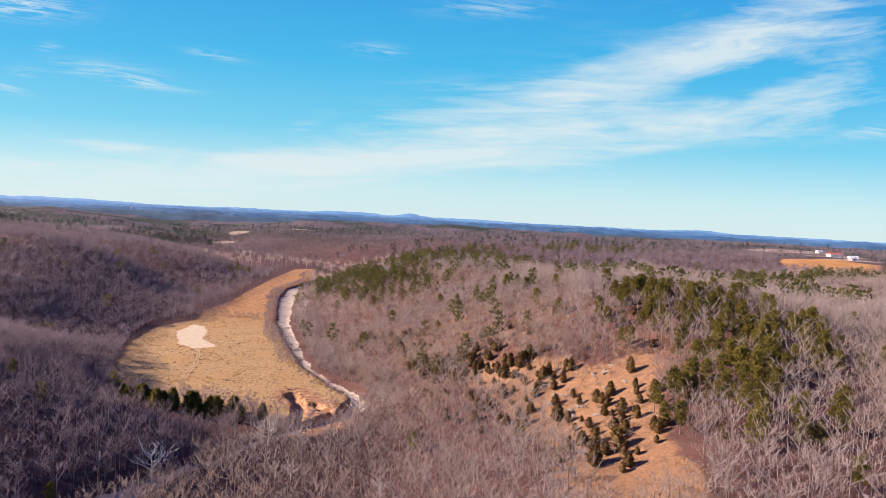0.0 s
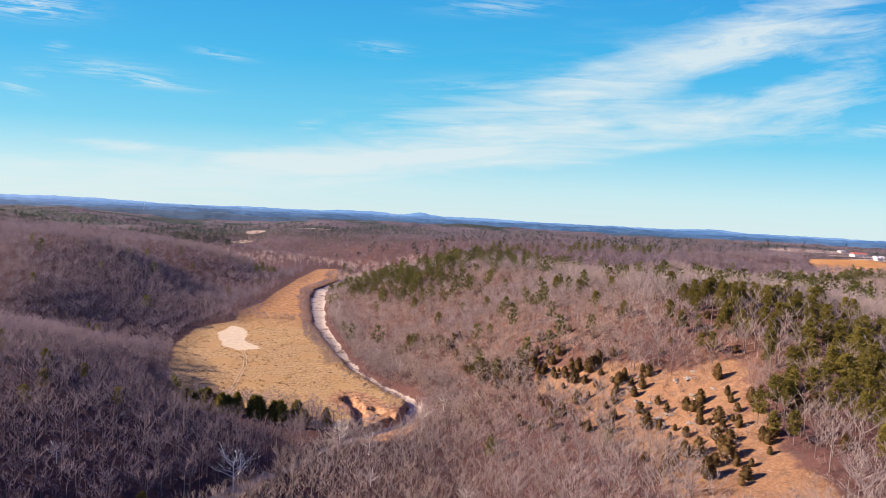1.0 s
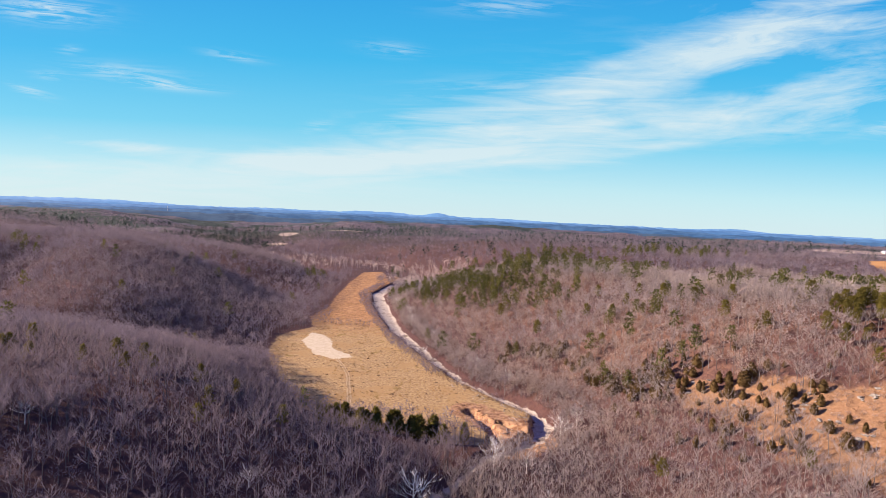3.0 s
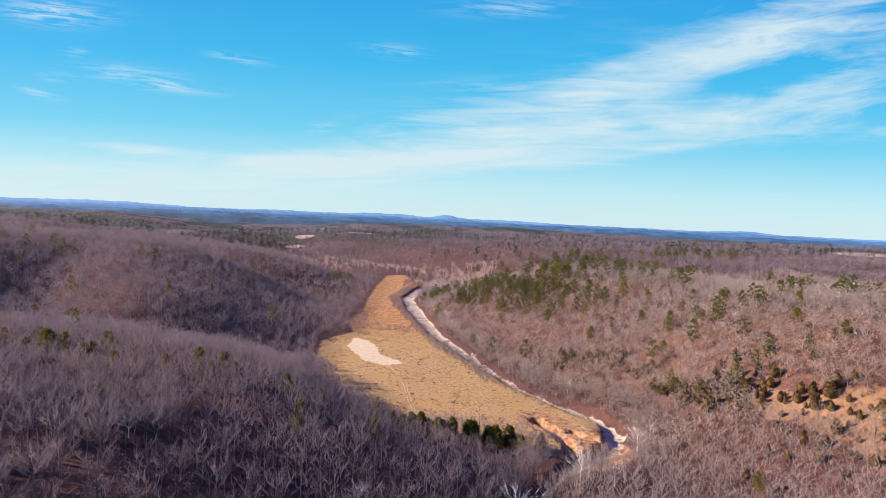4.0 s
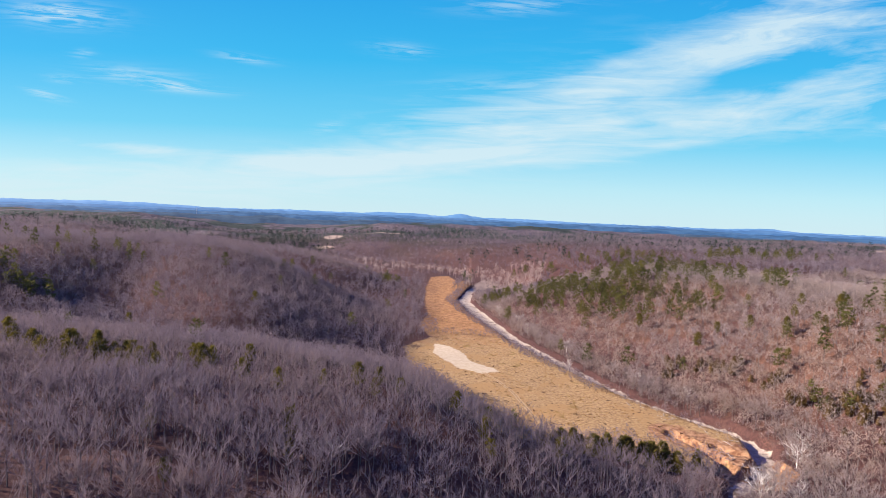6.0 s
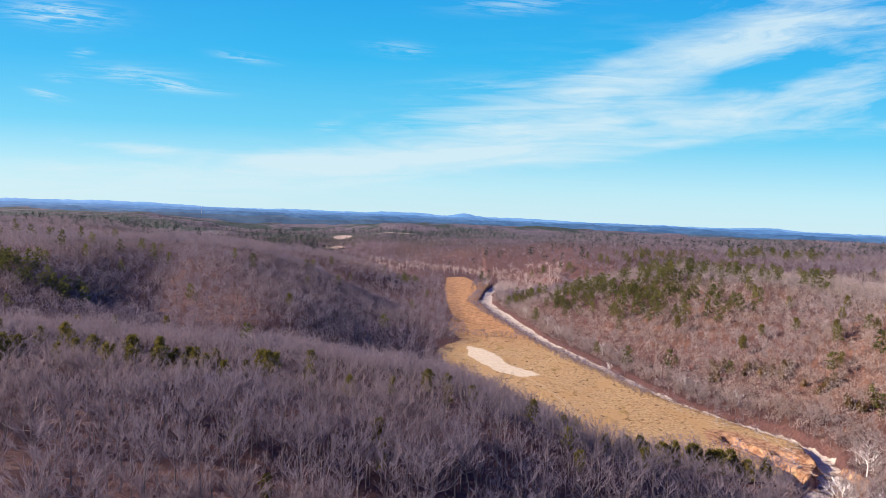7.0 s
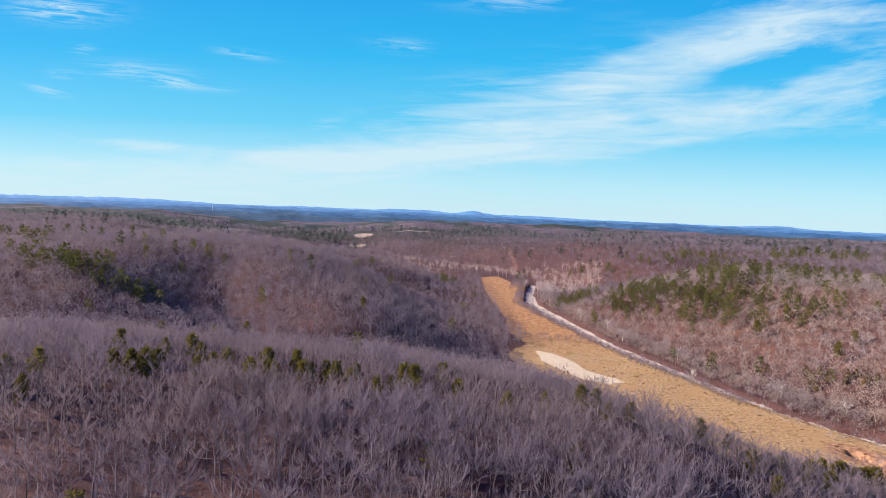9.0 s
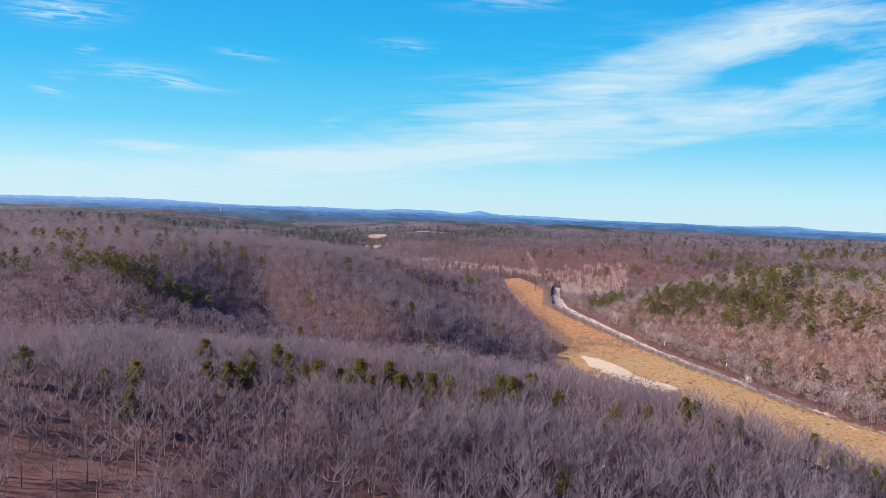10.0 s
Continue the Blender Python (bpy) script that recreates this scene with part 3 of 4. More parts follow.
def slivers(starts, ends, widths, rng, face=None):
    """Thin pointed twigs, one triangle each, from starts to ends, turned roughly outwards where face is given."""
    d = ends - starts
    across = rng.normal(size=d.shape)
    if face is not None:
        face = np.asarray(face, float)
        across = face / (np.linalg.norm(face, axis=1)[:, None] + 1e-9) * 1.2 + across
    side = np.cross(d, across)
    side = side / (np.linalg.norm(side, axis=1)[:, None] + 1e-9) * np.asarray(widths)[:, None] / 2
    verts = np.stack([starts - side, starts + side, ends], 1).reshape(-1, 3)
    return verts, np.arange(len(verts)).reshape(-1, 3)


def bare_tree(seed, tall, limbs, branches, twigs, thick=1.0, sides=5, spread=0.34, first=0.3, stout=1.0):
    """A leafless broadleaf: forked limbs that rise and spread, with branches and twigs. Returns trunk and crown."""
    rng = np.random.RandomState(seed)
    lean = rng.normal(size=2) * 0.03 * tall
    top = np.array([lean[0], lean[1], tall * 0.72])
    trunk_path = [np.array([0, 0, -0.6]), np.array([lean[0] * 0.2, lean[1] * 0.3, tall * 0.33]), top * [0.9, 0.6, 0.8], top]
    r = 0.016 * tall * (thick ** 0.5) * stout
    trunk = tube(trunk_path, [r, r * 0.75, r * 0.45, r * 0.2], sides)
    crown = []
    starts, ends, widths = [], [], []
    for k in range(limbs):
        up = first + (0.72 - first) * (k + rng.rand()) / limbs
        a = k * 2.4 + rng.rand() * 1.2
        out = spread * tall * (1.25 - up) * rng.uniform(0.7, 1.2)
        base = np.array([lean[0] * up, lean[1] * up, up * tall])
        mid = base + [math.cos(a) * out * 0.6, math.sin(a) * out * 0.6, tall * 0.10 * rng.uniform(0.6, 1.2)]
        tip = base + [math.cos(a + 0.3) * out, math.sin(a + 0.3) * out, tall * rng.uniform(0.20, 0.30)]
        tip[2] = min(tip[2], tall)
        if sides >= 4:
            crown.append(tube([base, mid, tip], [r * 0.42, r * 0.26, r * 0.08], 3))
        else:
            starts += [base, mid]
            ends += [mid * 0.2 + tip * 0.8, tip]
            widths += [r * 0.65, r * 0.45]
        for _ in range(branches):
            s = rng.uniform(0.15, 1)
            p = base + (mid - base) * min(1, s * 2) + (tip - mid) * max(0, s * 2 - 1)
            go = (tip - base) * 0.34 + rng.normal(size=3) * [0.062, 0.062, 0.035] * tall + [0, 0, 0.065 * tall]
            q = p + go * rng.uniform(0.6, 1.2)
            starts.append(p), ends.append(q), widths.append(0.0085 * tall * thick)
            for _ in range(twigs):
                u = rng.uniform(0.25, 0.95)
                p2 = p + (q - p) * u
                starts.append(p2)
                ends.append(p2 + (q - p) * 0.3 + rng.normal(size=3) * 0.034 * tall + [0, 0, 0.034 * tall])
                widths.append(0.0055 * tall * thick)
    starts, ends = np.array(starts), np.array(ends)
    crown.append(slivers(starts, ends, widths, rng, (starts + ends) / 2 - [lean[0] * 0.6, lean[1] * 0.6, tall * 0.55]))
    return trunk, joined(crown)


def puff_tree(seed, tall, count, width, reach=0.15, lift=0.62):
    """A leafless tree farther off: trunk, a few limbs and a rounded haze of short twigs, thickest towards the outside."""
    rng = np.random.RandomState(seed)
    r = 0.015 * tall
    trunk = tube([(0, 0, -0.6), (rng.normal() * 0.02 * tall, rng.normal() * 0.02 * tall, tall * (lift - 0.02))], [r, r * 0.5], 3)
    size = np.array([rng.uniform(0.25, 0.33), rng.uniform(0.25, 0.33), rng.uniform(0.30, 0.38)]) * tall
    centre = np.array([0, 0, lift * tall])
    d = rng.normal(size=(count, 3))
    d[:, 2] = np.abs(d[:, 2]) - 0.35
    d = d / np.linalg.norm(d, axis=1)[:, None]
    s = centre + d * size * rng.uniform(0.2, 1.0, (count, 1)) ** 0.5
    go = d * [0.75, 0.75, 0.5] + rng.normal(size=(count, 3)) * 0.5 + [0, 0, 0.38]
    e = s + go / np.linalg.norm(go, axis=1)[:, None] * reach * tall * rng.uniform(0.6, 1.3, (count, 1))
    k = max(3, count // 12)
    a = np.arange(k) * 2.4
    limb_s = np.tile([0, 0, (lift - 0.24) * tall], (k, 1)) + rng.rand(k, 1) * [0, 0, 0.2 * tall]
    limb_e = limb_s + np.stack([np.cos(a) * size[0] * 0.8, np.sin(a) * size[1] * 0.8, 0.25 * tall * rng.uniform(0.7, 1.3, k)], 1)
    return trunk, joined([slivers(limb_s, limb_e, np.full(k, width * tall * 0.9), rng), slivers(s, e, rng.uniform(0.6, 1.4, count) * width * tall, rng, d)])


def pine_tree(seed, tall, clumps, tufts, size, sides=5, low=0.42):
    """A pine with a bare lower trunk and an uneven crown of needle clumps."""
    rng = np.random.RandomState(seed)
    r = 0.014 * tall
    bend = rng.normal(size=2) * 0.02 * tall
    trunk = tube([(0, 0, -0.6), (bend[0] * 0.4, bend[1] * 0.3, tall * 0.5), (bend[0], bend[1], tall * 0.95)], [r, r * 0.7, r * 0.15], sides)
    pieces = []
    for k in range(clumps):
        up = low + (0.98 - low) * (k + rng.rand() * 0.8) / clumps
        wide = tall * 0.20 * (1 - abs((up - low) / (1 - low) - 0.35) ** 1.4) * rng.uniform(0.35, 1.1) * (1.0 if up < 0.9 else 0.4)
        a = k * 2.4 + rng.rand()
        centre = np.array([math.cos(a) * wide + bend[0] * up, math.sin(a) * wide + bend[1] * up, up * tall])
        if sides >= 4:
            pieces.append(slivers(np.array([[bend[0] * up, bend[1] * up, up * tall - 0.5]]), centre[None], [r], rng))
        n = tufts
        d = rng.normal(size=(n, 3)) * [1, 1, 0.55]
        d = d / np.linalg.norm(d, axis=1)[:, None]
        s = centre + d * rng.uniform(0.1, 0.75, (n, 1)) * size * tall
        e = s + (d + [0, 0, 0.35]) * size * tall * rng.uniform(0.55, 0.95, (n, 1))
        pieces.append(slivers(s, e, np.full(n, size * tall * (0.34 if sides >= 4 else 0.55)), rng, d + [math.cos(a) * 0.5, math.sin(a) * 0.5, 0.2]))
    return trunk, joined(pieces)


def cedar_tree(seed, tall, blades, wide=0.27):
    """A dense pointed cedar, foliage nearly to the ground."""
    rng = np.random.RandomState(seed)
    trunk = tube([(0, 0, -0.5), (0, 0, tall * 0.4), (0, 0, tall * 0.85)], [0.02 * tall, 0.014 * tall, 0.003 * tall], 4)
    up = np.linspace(0.03, 0.97, 7)
    body = np.interp(up, [0, 0.12, 0.35, 0.7, 1], [0.55, 0.9, 1.0, 0.6, 0.03]) * wide * tall * 0.78
    core = tube([(rng.normal() * 0.02 * tall, rng.normal() * 0.02 * tall, u * tall) for u in up], body, 7)
    core[0][:] += rng.normal(size=core[0].shape) * 0.03 * tall
    u = rng.rand(blades) ** 0.8 * 0.95
    a = rng.rand(blades) * 2 * np.pi
    reach = np.interp(u, [0, 0.12, 0.35, 0.7, 1], [0.7, 1.0, 1.0, 0.72, 0.15]) * wide * tall
    out = np.stack([np.cos(a), np.sin(a), np.zeros(blades)], 1)
    s = out * (reach * 0.55)[:, None] + np.stack([0 * u, 0 * u, u * tall], 1)
    e = out * (reach * rng.uniform(0.85, 1.25, blades))[:, None] + np.stack([0 * u, 0 * u, u * tall + tall * rng.uniform(0.03, 0.13, blades)], 1)
    return trunk, joined([core, slivers(s, e, np.full(blades, 0.075 * tall), rng, out)])


def small_meshes(kind, shapes, trunk_material, crown_material):
    return [(mesh_of(kind + "_trunk", *t, [trunk_material]), mesh_of(kind + "_crown", *c, [crown_material])) for t, c in shapes]


def stand(name, meshes, x, y, scale, turn, label, category, group=""):
    """One tree of its own on the ground, with trunk and crown."""
    ob = tagged(new(name), label, category, group)
    ob.matrix_basis = pose(x, y, float(ground_at(x, y)), 0, 0, turn) @ Matrix.Scale(scale, 4)
    for part_name, me in zip(("trunk", "crown"), meshes):
        new(part_name, me).parent = ob
    return ob


def woods(name, shapes, x, y, scale, materials, label, category, seed):
    """Trees past counting, as one mesh."""
    rng = np.random.RandomState(seed)
    x, y = np.asarray(x), np.asarray(y)
    z = ground_at(x, y)
    which = rng.randint(len(shapes), size=len(x))
    turn = rng.rand(len(x)) * 2 * np.pi
    verts, tris, slots, owns, at = [], [], [], [], 0
    for k, parts in enumerate(shapes):
        pick = which == k
        n = int(pick.sum())
        if not n:
            continue
        c, s, f = np.cos(turn[pick])[:, None], np.sin(turn[pick])[:, None], np.asarray(scale)[pick][:, None]
        own = rng.rand(n)
        for slot, (v, t) in enumerate(parts):
            owns.append(np.repeat(own, len(v)))
            vx = (v[:, 0] * c - v[:, 1] * s) * f + x[pick][:, None]
            vy = (v[:, 0] * s + v[:, 1] * c) * f + y[pick][:, None]
            vz = v[:, 2] * f * (0.88 + 0.24 * own[:, None]) + z[pick][:, None]
            verts.append(np.stack([vx, vy, vz], -1).reshape(-1, 3))
            tris.append((t[None] + (np.arange(n) * len(v))[:, None, None]).reshape(-1, 3) + at)
            slots.append(np.full(n * len(t), slot))
            at += n * len(v)
    me = mesh_of(name, np.concatenate(verts), np.concatenate(tris), materials, np.concatenate(slots))
    me.attributes.new("tree", "FLOAT", "POINT").data.foreach_set("value", np.concatenate(owns).astype(np.float32))
    return tagged(new(name, me), label, category, kind="stuff")


def scatter(x0, x1, y0, y1, step, seed):
    """Places on a jittered grid."""
    rng = np.random.RandomState(seed)
    x, y = np.meshgrid(np.arange(x0, x1, step), np.arange(y0, y1, step), indexing="ij")
    x, y = x + (y / step % 2) * step / 2, y
    x = x.ravel() + rng.uniform(-0.48, 0.48, x.size) * step
    y = y.ravel() + rng.uniform(-0.48, 0.48, y.size) * step
    return x, y


PINE_STANDS = [(-165, 765, 34, 30, 0.9), (-112, 668, 46, 50, 0.6), (-66, 600, 46, 50, 0.55), (-24, 545, 42, 44, 0.3), (75, 420, 60, 40, 0.12), (150, 400, 50, 30, 0.4),
               (122, 285, 36, 34, 0.6), (140, 256, 32, 34, 0.65), (126, 225, 26, 34, 0.65), (104, 190, 24, 46, 0.6), (112, 306, 24, 20, 0.8), (150, 228, 16, 18, 0.6), (-20, 660, 55, 60, 0.35), (40, 600, 70, 70, 0.2), (250, 420, 90, 60, 0.16),
               (440, 668, 130, 16, 0.95), (-575, 436, 30, 16, 0.55), (-530, 428, 24, 16, 0.45), (-640, 440, 60, 30, 0.12), (-330, 930, 30, 18, 0.9), (-600, 560, 160, 60, 0.06), (-80, 1010, 60, 40, 0.4), (60, 960, 90, 50, 0.4),
               (250, 950, 110, 40, 0.35), (-310, 262, 130, 14, 0.16), (-200, 1000, 25, 14, 0.6), (-680, 1450, 150, 90, 0.95), (-800, 1580, 170, 100, 0.85), (-900, 1900, 300, 60, 0.6), (-1500, 1750, 420, 130, 0.5), (-1150, 1350, 260, 60, 0.35), (-450, 1750, 300, 40, 0.5), (-1000, 1150, 200, 40, 0.2), (20, 360, 40, 40, 0.12), (300, 1150, 260, 60, 0.3), (-100, 1250, 200, 40, 0.3), (500, 1500, 500, 60, 0.4)]


def pine_share(x, y):
    share = np.full(np.shape(x), 0.006)
    for px, py, rx, ry, most in PINE_STANDS:
        share = np.maximum(share, most * np.clip(1.6 - 1.3 * np.hypot((x - px) / rx, (y - py) / ry), 0, 1))
    return share


def open_ground(x, y):
    """Where no woods grow: meadow, creek, bare hillside, farm land."""
    wobble = 6 * (lattice(x, y, 17, 31) - 0.5)
    free = outline_distance(x, y, MEADOW) + wobble < 3
    free |= bed_depth(x, y)[1] < 2.0
    free |= outline_distance(x, y, GLADE) + 30 * (lattice(x, y, 20, 32) - 0.42) < 0
    free |= outline_distance(x, y, FARM) < 12
    west = x < np.interp(y, [p[1] for p in CREEK[::-1]], [p[0] for p in CREEK[::-1]])
    free |= west & (bed_depth(x, y)[1] < 26) & (y > 318) & (y < 900) & (outline_distance(x, y, MEADOW) < 30)
    free |= line_distance(x, y, [(-180, 303), (-150, 298), (-118, 293)])[0] < 11
    free |= line_distance(x, y, [(-172, 288), (-145, 282), (-114, 278)])[0] < 8
    free |= line_distance(x, y, SOIL)[0] + wobble < 13
    for fx, fy, rx, ry in FAR_FIELDS + BARE_BANKS:
        free |= np.hypot((x - fx) / rx, (y - fy) / ry) < 1
    return free


def in_sight(x, y, margin=45):
    """The wedge of land that the flight overlooks."""
    return (x < 0.80 * y + margin + 30) & (x > -345 - margin - 0.86 * (y - 50)) & (y > 120)


rng = np.random.RandomState(11)
NEAR_SHAPES = [bare_tree(100 + k, 14.5, 8, 8, 7, 0.72, 5, 0.40, 0.46) for k in range(8)]
BANK_SHAPES = [bare_tree(140 + k, 13.0, 7, 6, 5, 0.95, 3, 0.38, 0.32) for k in range(8)]
MID_SHAPES = [puff_tree(200 + k, 13.0, 50, 0.042, 0.064) for k in range(10)]
SLOPE_SHAPES = [puff_tree(230 + k, 13.0, 84, 0.022, 0.09) for k in range(8)]
BUSH_SHAPES = [puff_tree(260 + k, 13.0, 56, 0.034, 0.09, 0.34) for k in range(8)]
FAR_SHAPES = [puff_tree(300 + k, 13.5, 19, 0.075, 0.085) for k in range(8)]
PINE_NEAR = [pine_tree(400 + k, 15.0, 25, 46, 0.082, 5, 0.34) for k in range(6)]
PINE_MID = [pine_tree(420 + k, 15.0, 12, 14, 0.10, 3, 0.34) for k in range(6)]
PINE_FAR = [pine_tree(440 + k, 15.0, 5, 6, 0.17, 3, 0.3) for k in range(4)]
CEDAR_SHAPES = [cedar_tree(460 + k, 5.6, 300, (0.31, 0.37, 0.43)[k % 3]) for k in range(6)]
near_meshes = small_meshes("bare_tree", NEAR_SHAPES, BARK, TWIG)
pine_meshes = small_meshes("pine", PINE_NEAR, BARK, PINE_NEEDLE)
cedar_meshes = small_meshes("cedar", CEDAR_SHAPES, BARK, CEDAR_LEAF)
white_meshes = small_meshes("white_tree", [bare_tree(500 + k, 16.0, 10, 9, 5, 0.95, 5, 0.44, 0.24, 1.5) for k in range(5)], WHITE_BARK, WHITE_BARK)


def plant():
    groups = dict(near=[], bank=[], mid=[], far=[], pine=[], pine_mid=[], pine_far=[], pale=[], fringe=[], brush=[], scrub=[], russet=[], understory=[], glade=[], slope=[], bankside=[])
    for x0, x1, y0, y1, step, seed in ((-760, 330, 120, 460, 5.9, 1), (-1000, 700, 460, 740, 6.9, 2), (-1200, 860, 740, 1000, 9.4, 4), (-2000, 1600, 1000, 2050, 17.0, 3)):
        x, y = scatter(x0, x1, y0, y1, step, seed)
        keep = in_sight(x, y) & ~open_ground(x, y)
        x, y = x[keep], y[keep]
        dice, share = rng.rand(len(x)), pine_share(x, y)
        pine = dice < share
        pale = ~pine & (line_distance(x, y, [(-420, 1170), (-270, 1140), (-190, 1100), (-140, 1010), (-160, 910)])[0] < 36 + 44 * lattice(x, y, 60, 53))
        thin = (lattice(x, y, 55, 41) * 0.6 + dice * 0.4 < 0.12) & (y > 260)
        for a, b, is_pine, is_pale, gap in zip(x, y, pine, pale, thin):
            if is_pine:
                key = "pine" if b < 320 and a > 0 or b < 290 else "pine_mid" if b < 1000 else "pine_far"
            elif is_pale:
                key = "pale"
            elif gap or (b < 192 and a < -150 and (a * 7.3 + b * 3.1) % 1 < 0.5):
                continue
            else:
                key = "near" if b < 232 and -385 < a < -150 else "bank" if b < 300 else "slope" if b < 440 else "mid" if b < 740 else "far"
            groups[key].append((a, b))
    x, y = scatter(-260, 20, 205, 1000, 4.6, 9)
    off = bed_depth(x, y)[1]
    open_side = (y < 425) & (outline_distance(x, y, MEADOW) < 16)
    wide = np.where(outline_distance(x, y, MEADOW) < 25, 13, 9) * (0.55 + 0.9 * lattice(x, y, 40, 51))
    east = x > np.interp(y, [p[1] for p in CREEK[::-1]], [p[0] for p in CREEK[::-1]])
    keep = (off > np.where(y > 420, 6.0, 1.2)) & (east | (y < 420)) & (off < wide + 5) & (line_distance(x, y, SOIL)[0] > 14) & (~open_side | (rng.rand(len(x)) < 0.12)) & (outline_distance(x, y, SAND) > 3)
    for a, b in zip(x[keep], y[keep]):
        groups["scrub" if b < 445 and outline_distance(np.array([a]), np.array([b]), MEADOW)[0] < 30 and a < np.interp(b, [p[1] for p in CREEK[::-1]], [p[0] for p in CREEK[::-1]]) else "pale" if b > 600 and rng.rand() < 0.05 else "brush" if rng.rand() < 0.55 else "bank" if b < 420 else "mid"].append((a, b))
    x, y = scatter(-260, -20, 330, 1000, 3.3, 15)
    off = bed_depth(x, y)[1]
    west = x < np.interp(y, [p[1] for p in CREEK[::-1]], [p[0] for p in CREEK[::-1]])
    keep = west & (off > 0.6) & (off < np.where(y < 420, 13, 17) * (0.6 + 0.6 * lattice(x, y, 30, 54))) & (outline_distance(x, y, SAND) > 3) & (line_distance(x, y, SOIL)[0] > 9)
    for a, b in zip(x[keep], y[keep]):
        if (b > 425 or rng.rand() < 0.3) and b < 900 and 1.5 < bed_depth(np.array([a]), np.array([b]))[1][0] and rng.rand() < 0.6:
            groups["fringe"].append((a, b))
            continue
        groups["scrub" if b < 430 or bed_depth(np.array([a]), np.array([b]))[1][0] < 5 or rng.rand() < 0.3 else "brush"].append((a, b))
    x, y = scatter(8, 124, 115, 345, 3.2, 10)
    keep = (outline_distance(x, y, GLADE) < 6) & (rng.rand(len(x)) < 2.6 * (lattice(x, y, 16, 52) - 0.22))
    groups["glade"] += list(zip(x[keep][::2], y[keep][::2]))
    groups["scrub"] += list(zip(x[keep][1::2], y[keep][1::2]))
    x, y = scatter(-140, 150, 300, 620, 7.5, 18)
    keep = ~open_ground(x, y) & (bed_depth(x, y)[1] > 2.5) & (rng.rand(len(x)) < 0.85) & (x > np.interp(y, [p[1] for p in CREEK[::-1]], [p[0] for p in CREEK[::-1]]))
    groups["fringe"] += list(zip(x[keep], y[keep]))
    x, y = scatter(-230, 20, 300, 900, 4.6, 22)
    off = bed_depth(x, y)[1]
    east = x > np.interp(y, [p[1] for p in CREEK[::-1]], [p[0] for p in CREEK[::-1]])
    keep = east & (off > 1.5) & (off < 24) & (line_distance(x, y, SOIL)[0] > 16) & (rng.rand(len(x)) < 0.7)
    groups["bankside"] += list(zip(x[keep], y[keep]))
    x, y = scatter(-560, 170, 135, 305, 7.4, 21)
    keep = in_sight(x, y) & ~open_ground(x, y) & (bed_depth(x, y)[1] > 5) & (line_distance(x, y, SOIL)[0] > 16) & (rng.rand(len(x)) < 0.8) & ((x > -280) | (y > 262))
    groups["understory"] += list(zip(x[keep], y[keep]))
    x, y = scatter(-300, -170, 560, 690, 4.5, 12)
    keep = (line_distance(x, y, [(-266, 560), (-246, 600), (-250, 650), (-262, 690)])[0] < 11) | (line_distance(x, y, [(-246, 592), (-186, 586)])[0] < 3)
    groups["brush"] += list(zip(x[keep], y[keep]))
    x, y = scatter(-470, 240, 160, 580, 6.0, 16)
    deep = np.full(x.shape, -1.0)
    for rx, ry, wide, far in RUSSET:
        deep = np.maximum(deep, 1 - np.hypot((x - rx) / wide, (y - ry) / far))
    keep = ~open_ground(x, y) & (rng.rand(len(x)) < 0.45 * np.clip(deep + 0.2, 0, 0.5))
    groups["russet"] += list(zip(x[keep], y[keep]))
    return {k: np.array(v) for k, v in groups.items()}


PLANTED = plant()
under_x, under_y = scatter(-520, 160, -80, 120, 10.0, 17)
under_keep = bed_depth(under_x, under_y)[1] > 2
PLANTED["far"] = np.vstack([PLANTED["far"], np.stack([under_x[under_keep], under_y[under_keep]], 1)])
for k, (x, y) in enumerate(PLANTED["near"]):
    if k < 330:
        stand("bare_tree", near_meshes[k % 8], x, y, rng.uniform(0.95, 1.3), rng.uniform(0, 360), "leafless grey-brown oak tree standing on russet leaf litter", "tree", "bare trees on the near ridge")
    else:
        PLANTED["bank"] = np.vstack([PLANTED["bank"], [(x, y)]])
for k, (x, y) in enumerate(PLANTED["pine"]):
    stand("pine_tree", pine_meshes[k % 6], x, y, rng.uniform(0.6, 0.98), rng.uniform(0, 360), "olive-green pine tree with a bare lower trunk among leafless oaks", "tree", "pines on the near slopes")


def rest(key, name, shapes, materials, label, low=0.75, high=1.2, side=0):
    """The woods of one kind: all of them (side 0), or those west (-1) or east (1) of the creek alone."""
    spots = PLANTED[key]
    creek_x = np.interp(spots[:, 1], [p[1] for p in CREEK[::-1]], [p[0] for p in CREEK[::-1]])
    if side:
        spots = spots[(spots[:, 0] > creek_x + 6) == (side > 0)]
    size = np.random.RandomState(len(name)).uniform(low, high, len(spots))
    woods(name, shapes, spots[:, 0], spots[:, 1], size, materials, label, "woods", 7)


# east of the creek the twig colour has the sunlight in it
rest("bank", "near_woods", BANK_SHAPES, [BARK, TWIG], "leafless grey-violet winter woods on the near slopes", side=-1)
rest("bank", "slope_woods", BANK_SHAPES, [BARK, SUNLIT_TWIG], "leafless winter woods below the bare hillside, sunlight put into their tan", side=1)
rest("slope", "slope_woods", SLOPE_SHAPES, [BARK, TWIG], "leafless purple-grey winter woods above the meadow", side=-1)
rest("slope", "slope_woods", SLOPE_SHAPES, [BARK, SUNLIT_TWIG], "leafless winter woods above the creek, sunlight put into their tan", side=1)
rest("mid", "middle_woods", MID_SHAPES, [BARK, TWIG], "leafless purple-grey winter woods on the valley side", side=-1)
rest("mid", "hillside_woods", MID_SHAPES, [BARK, SUNLIT_TWIG], "leafless winter woods on the hillside, sunlight put into their tan", side=1)
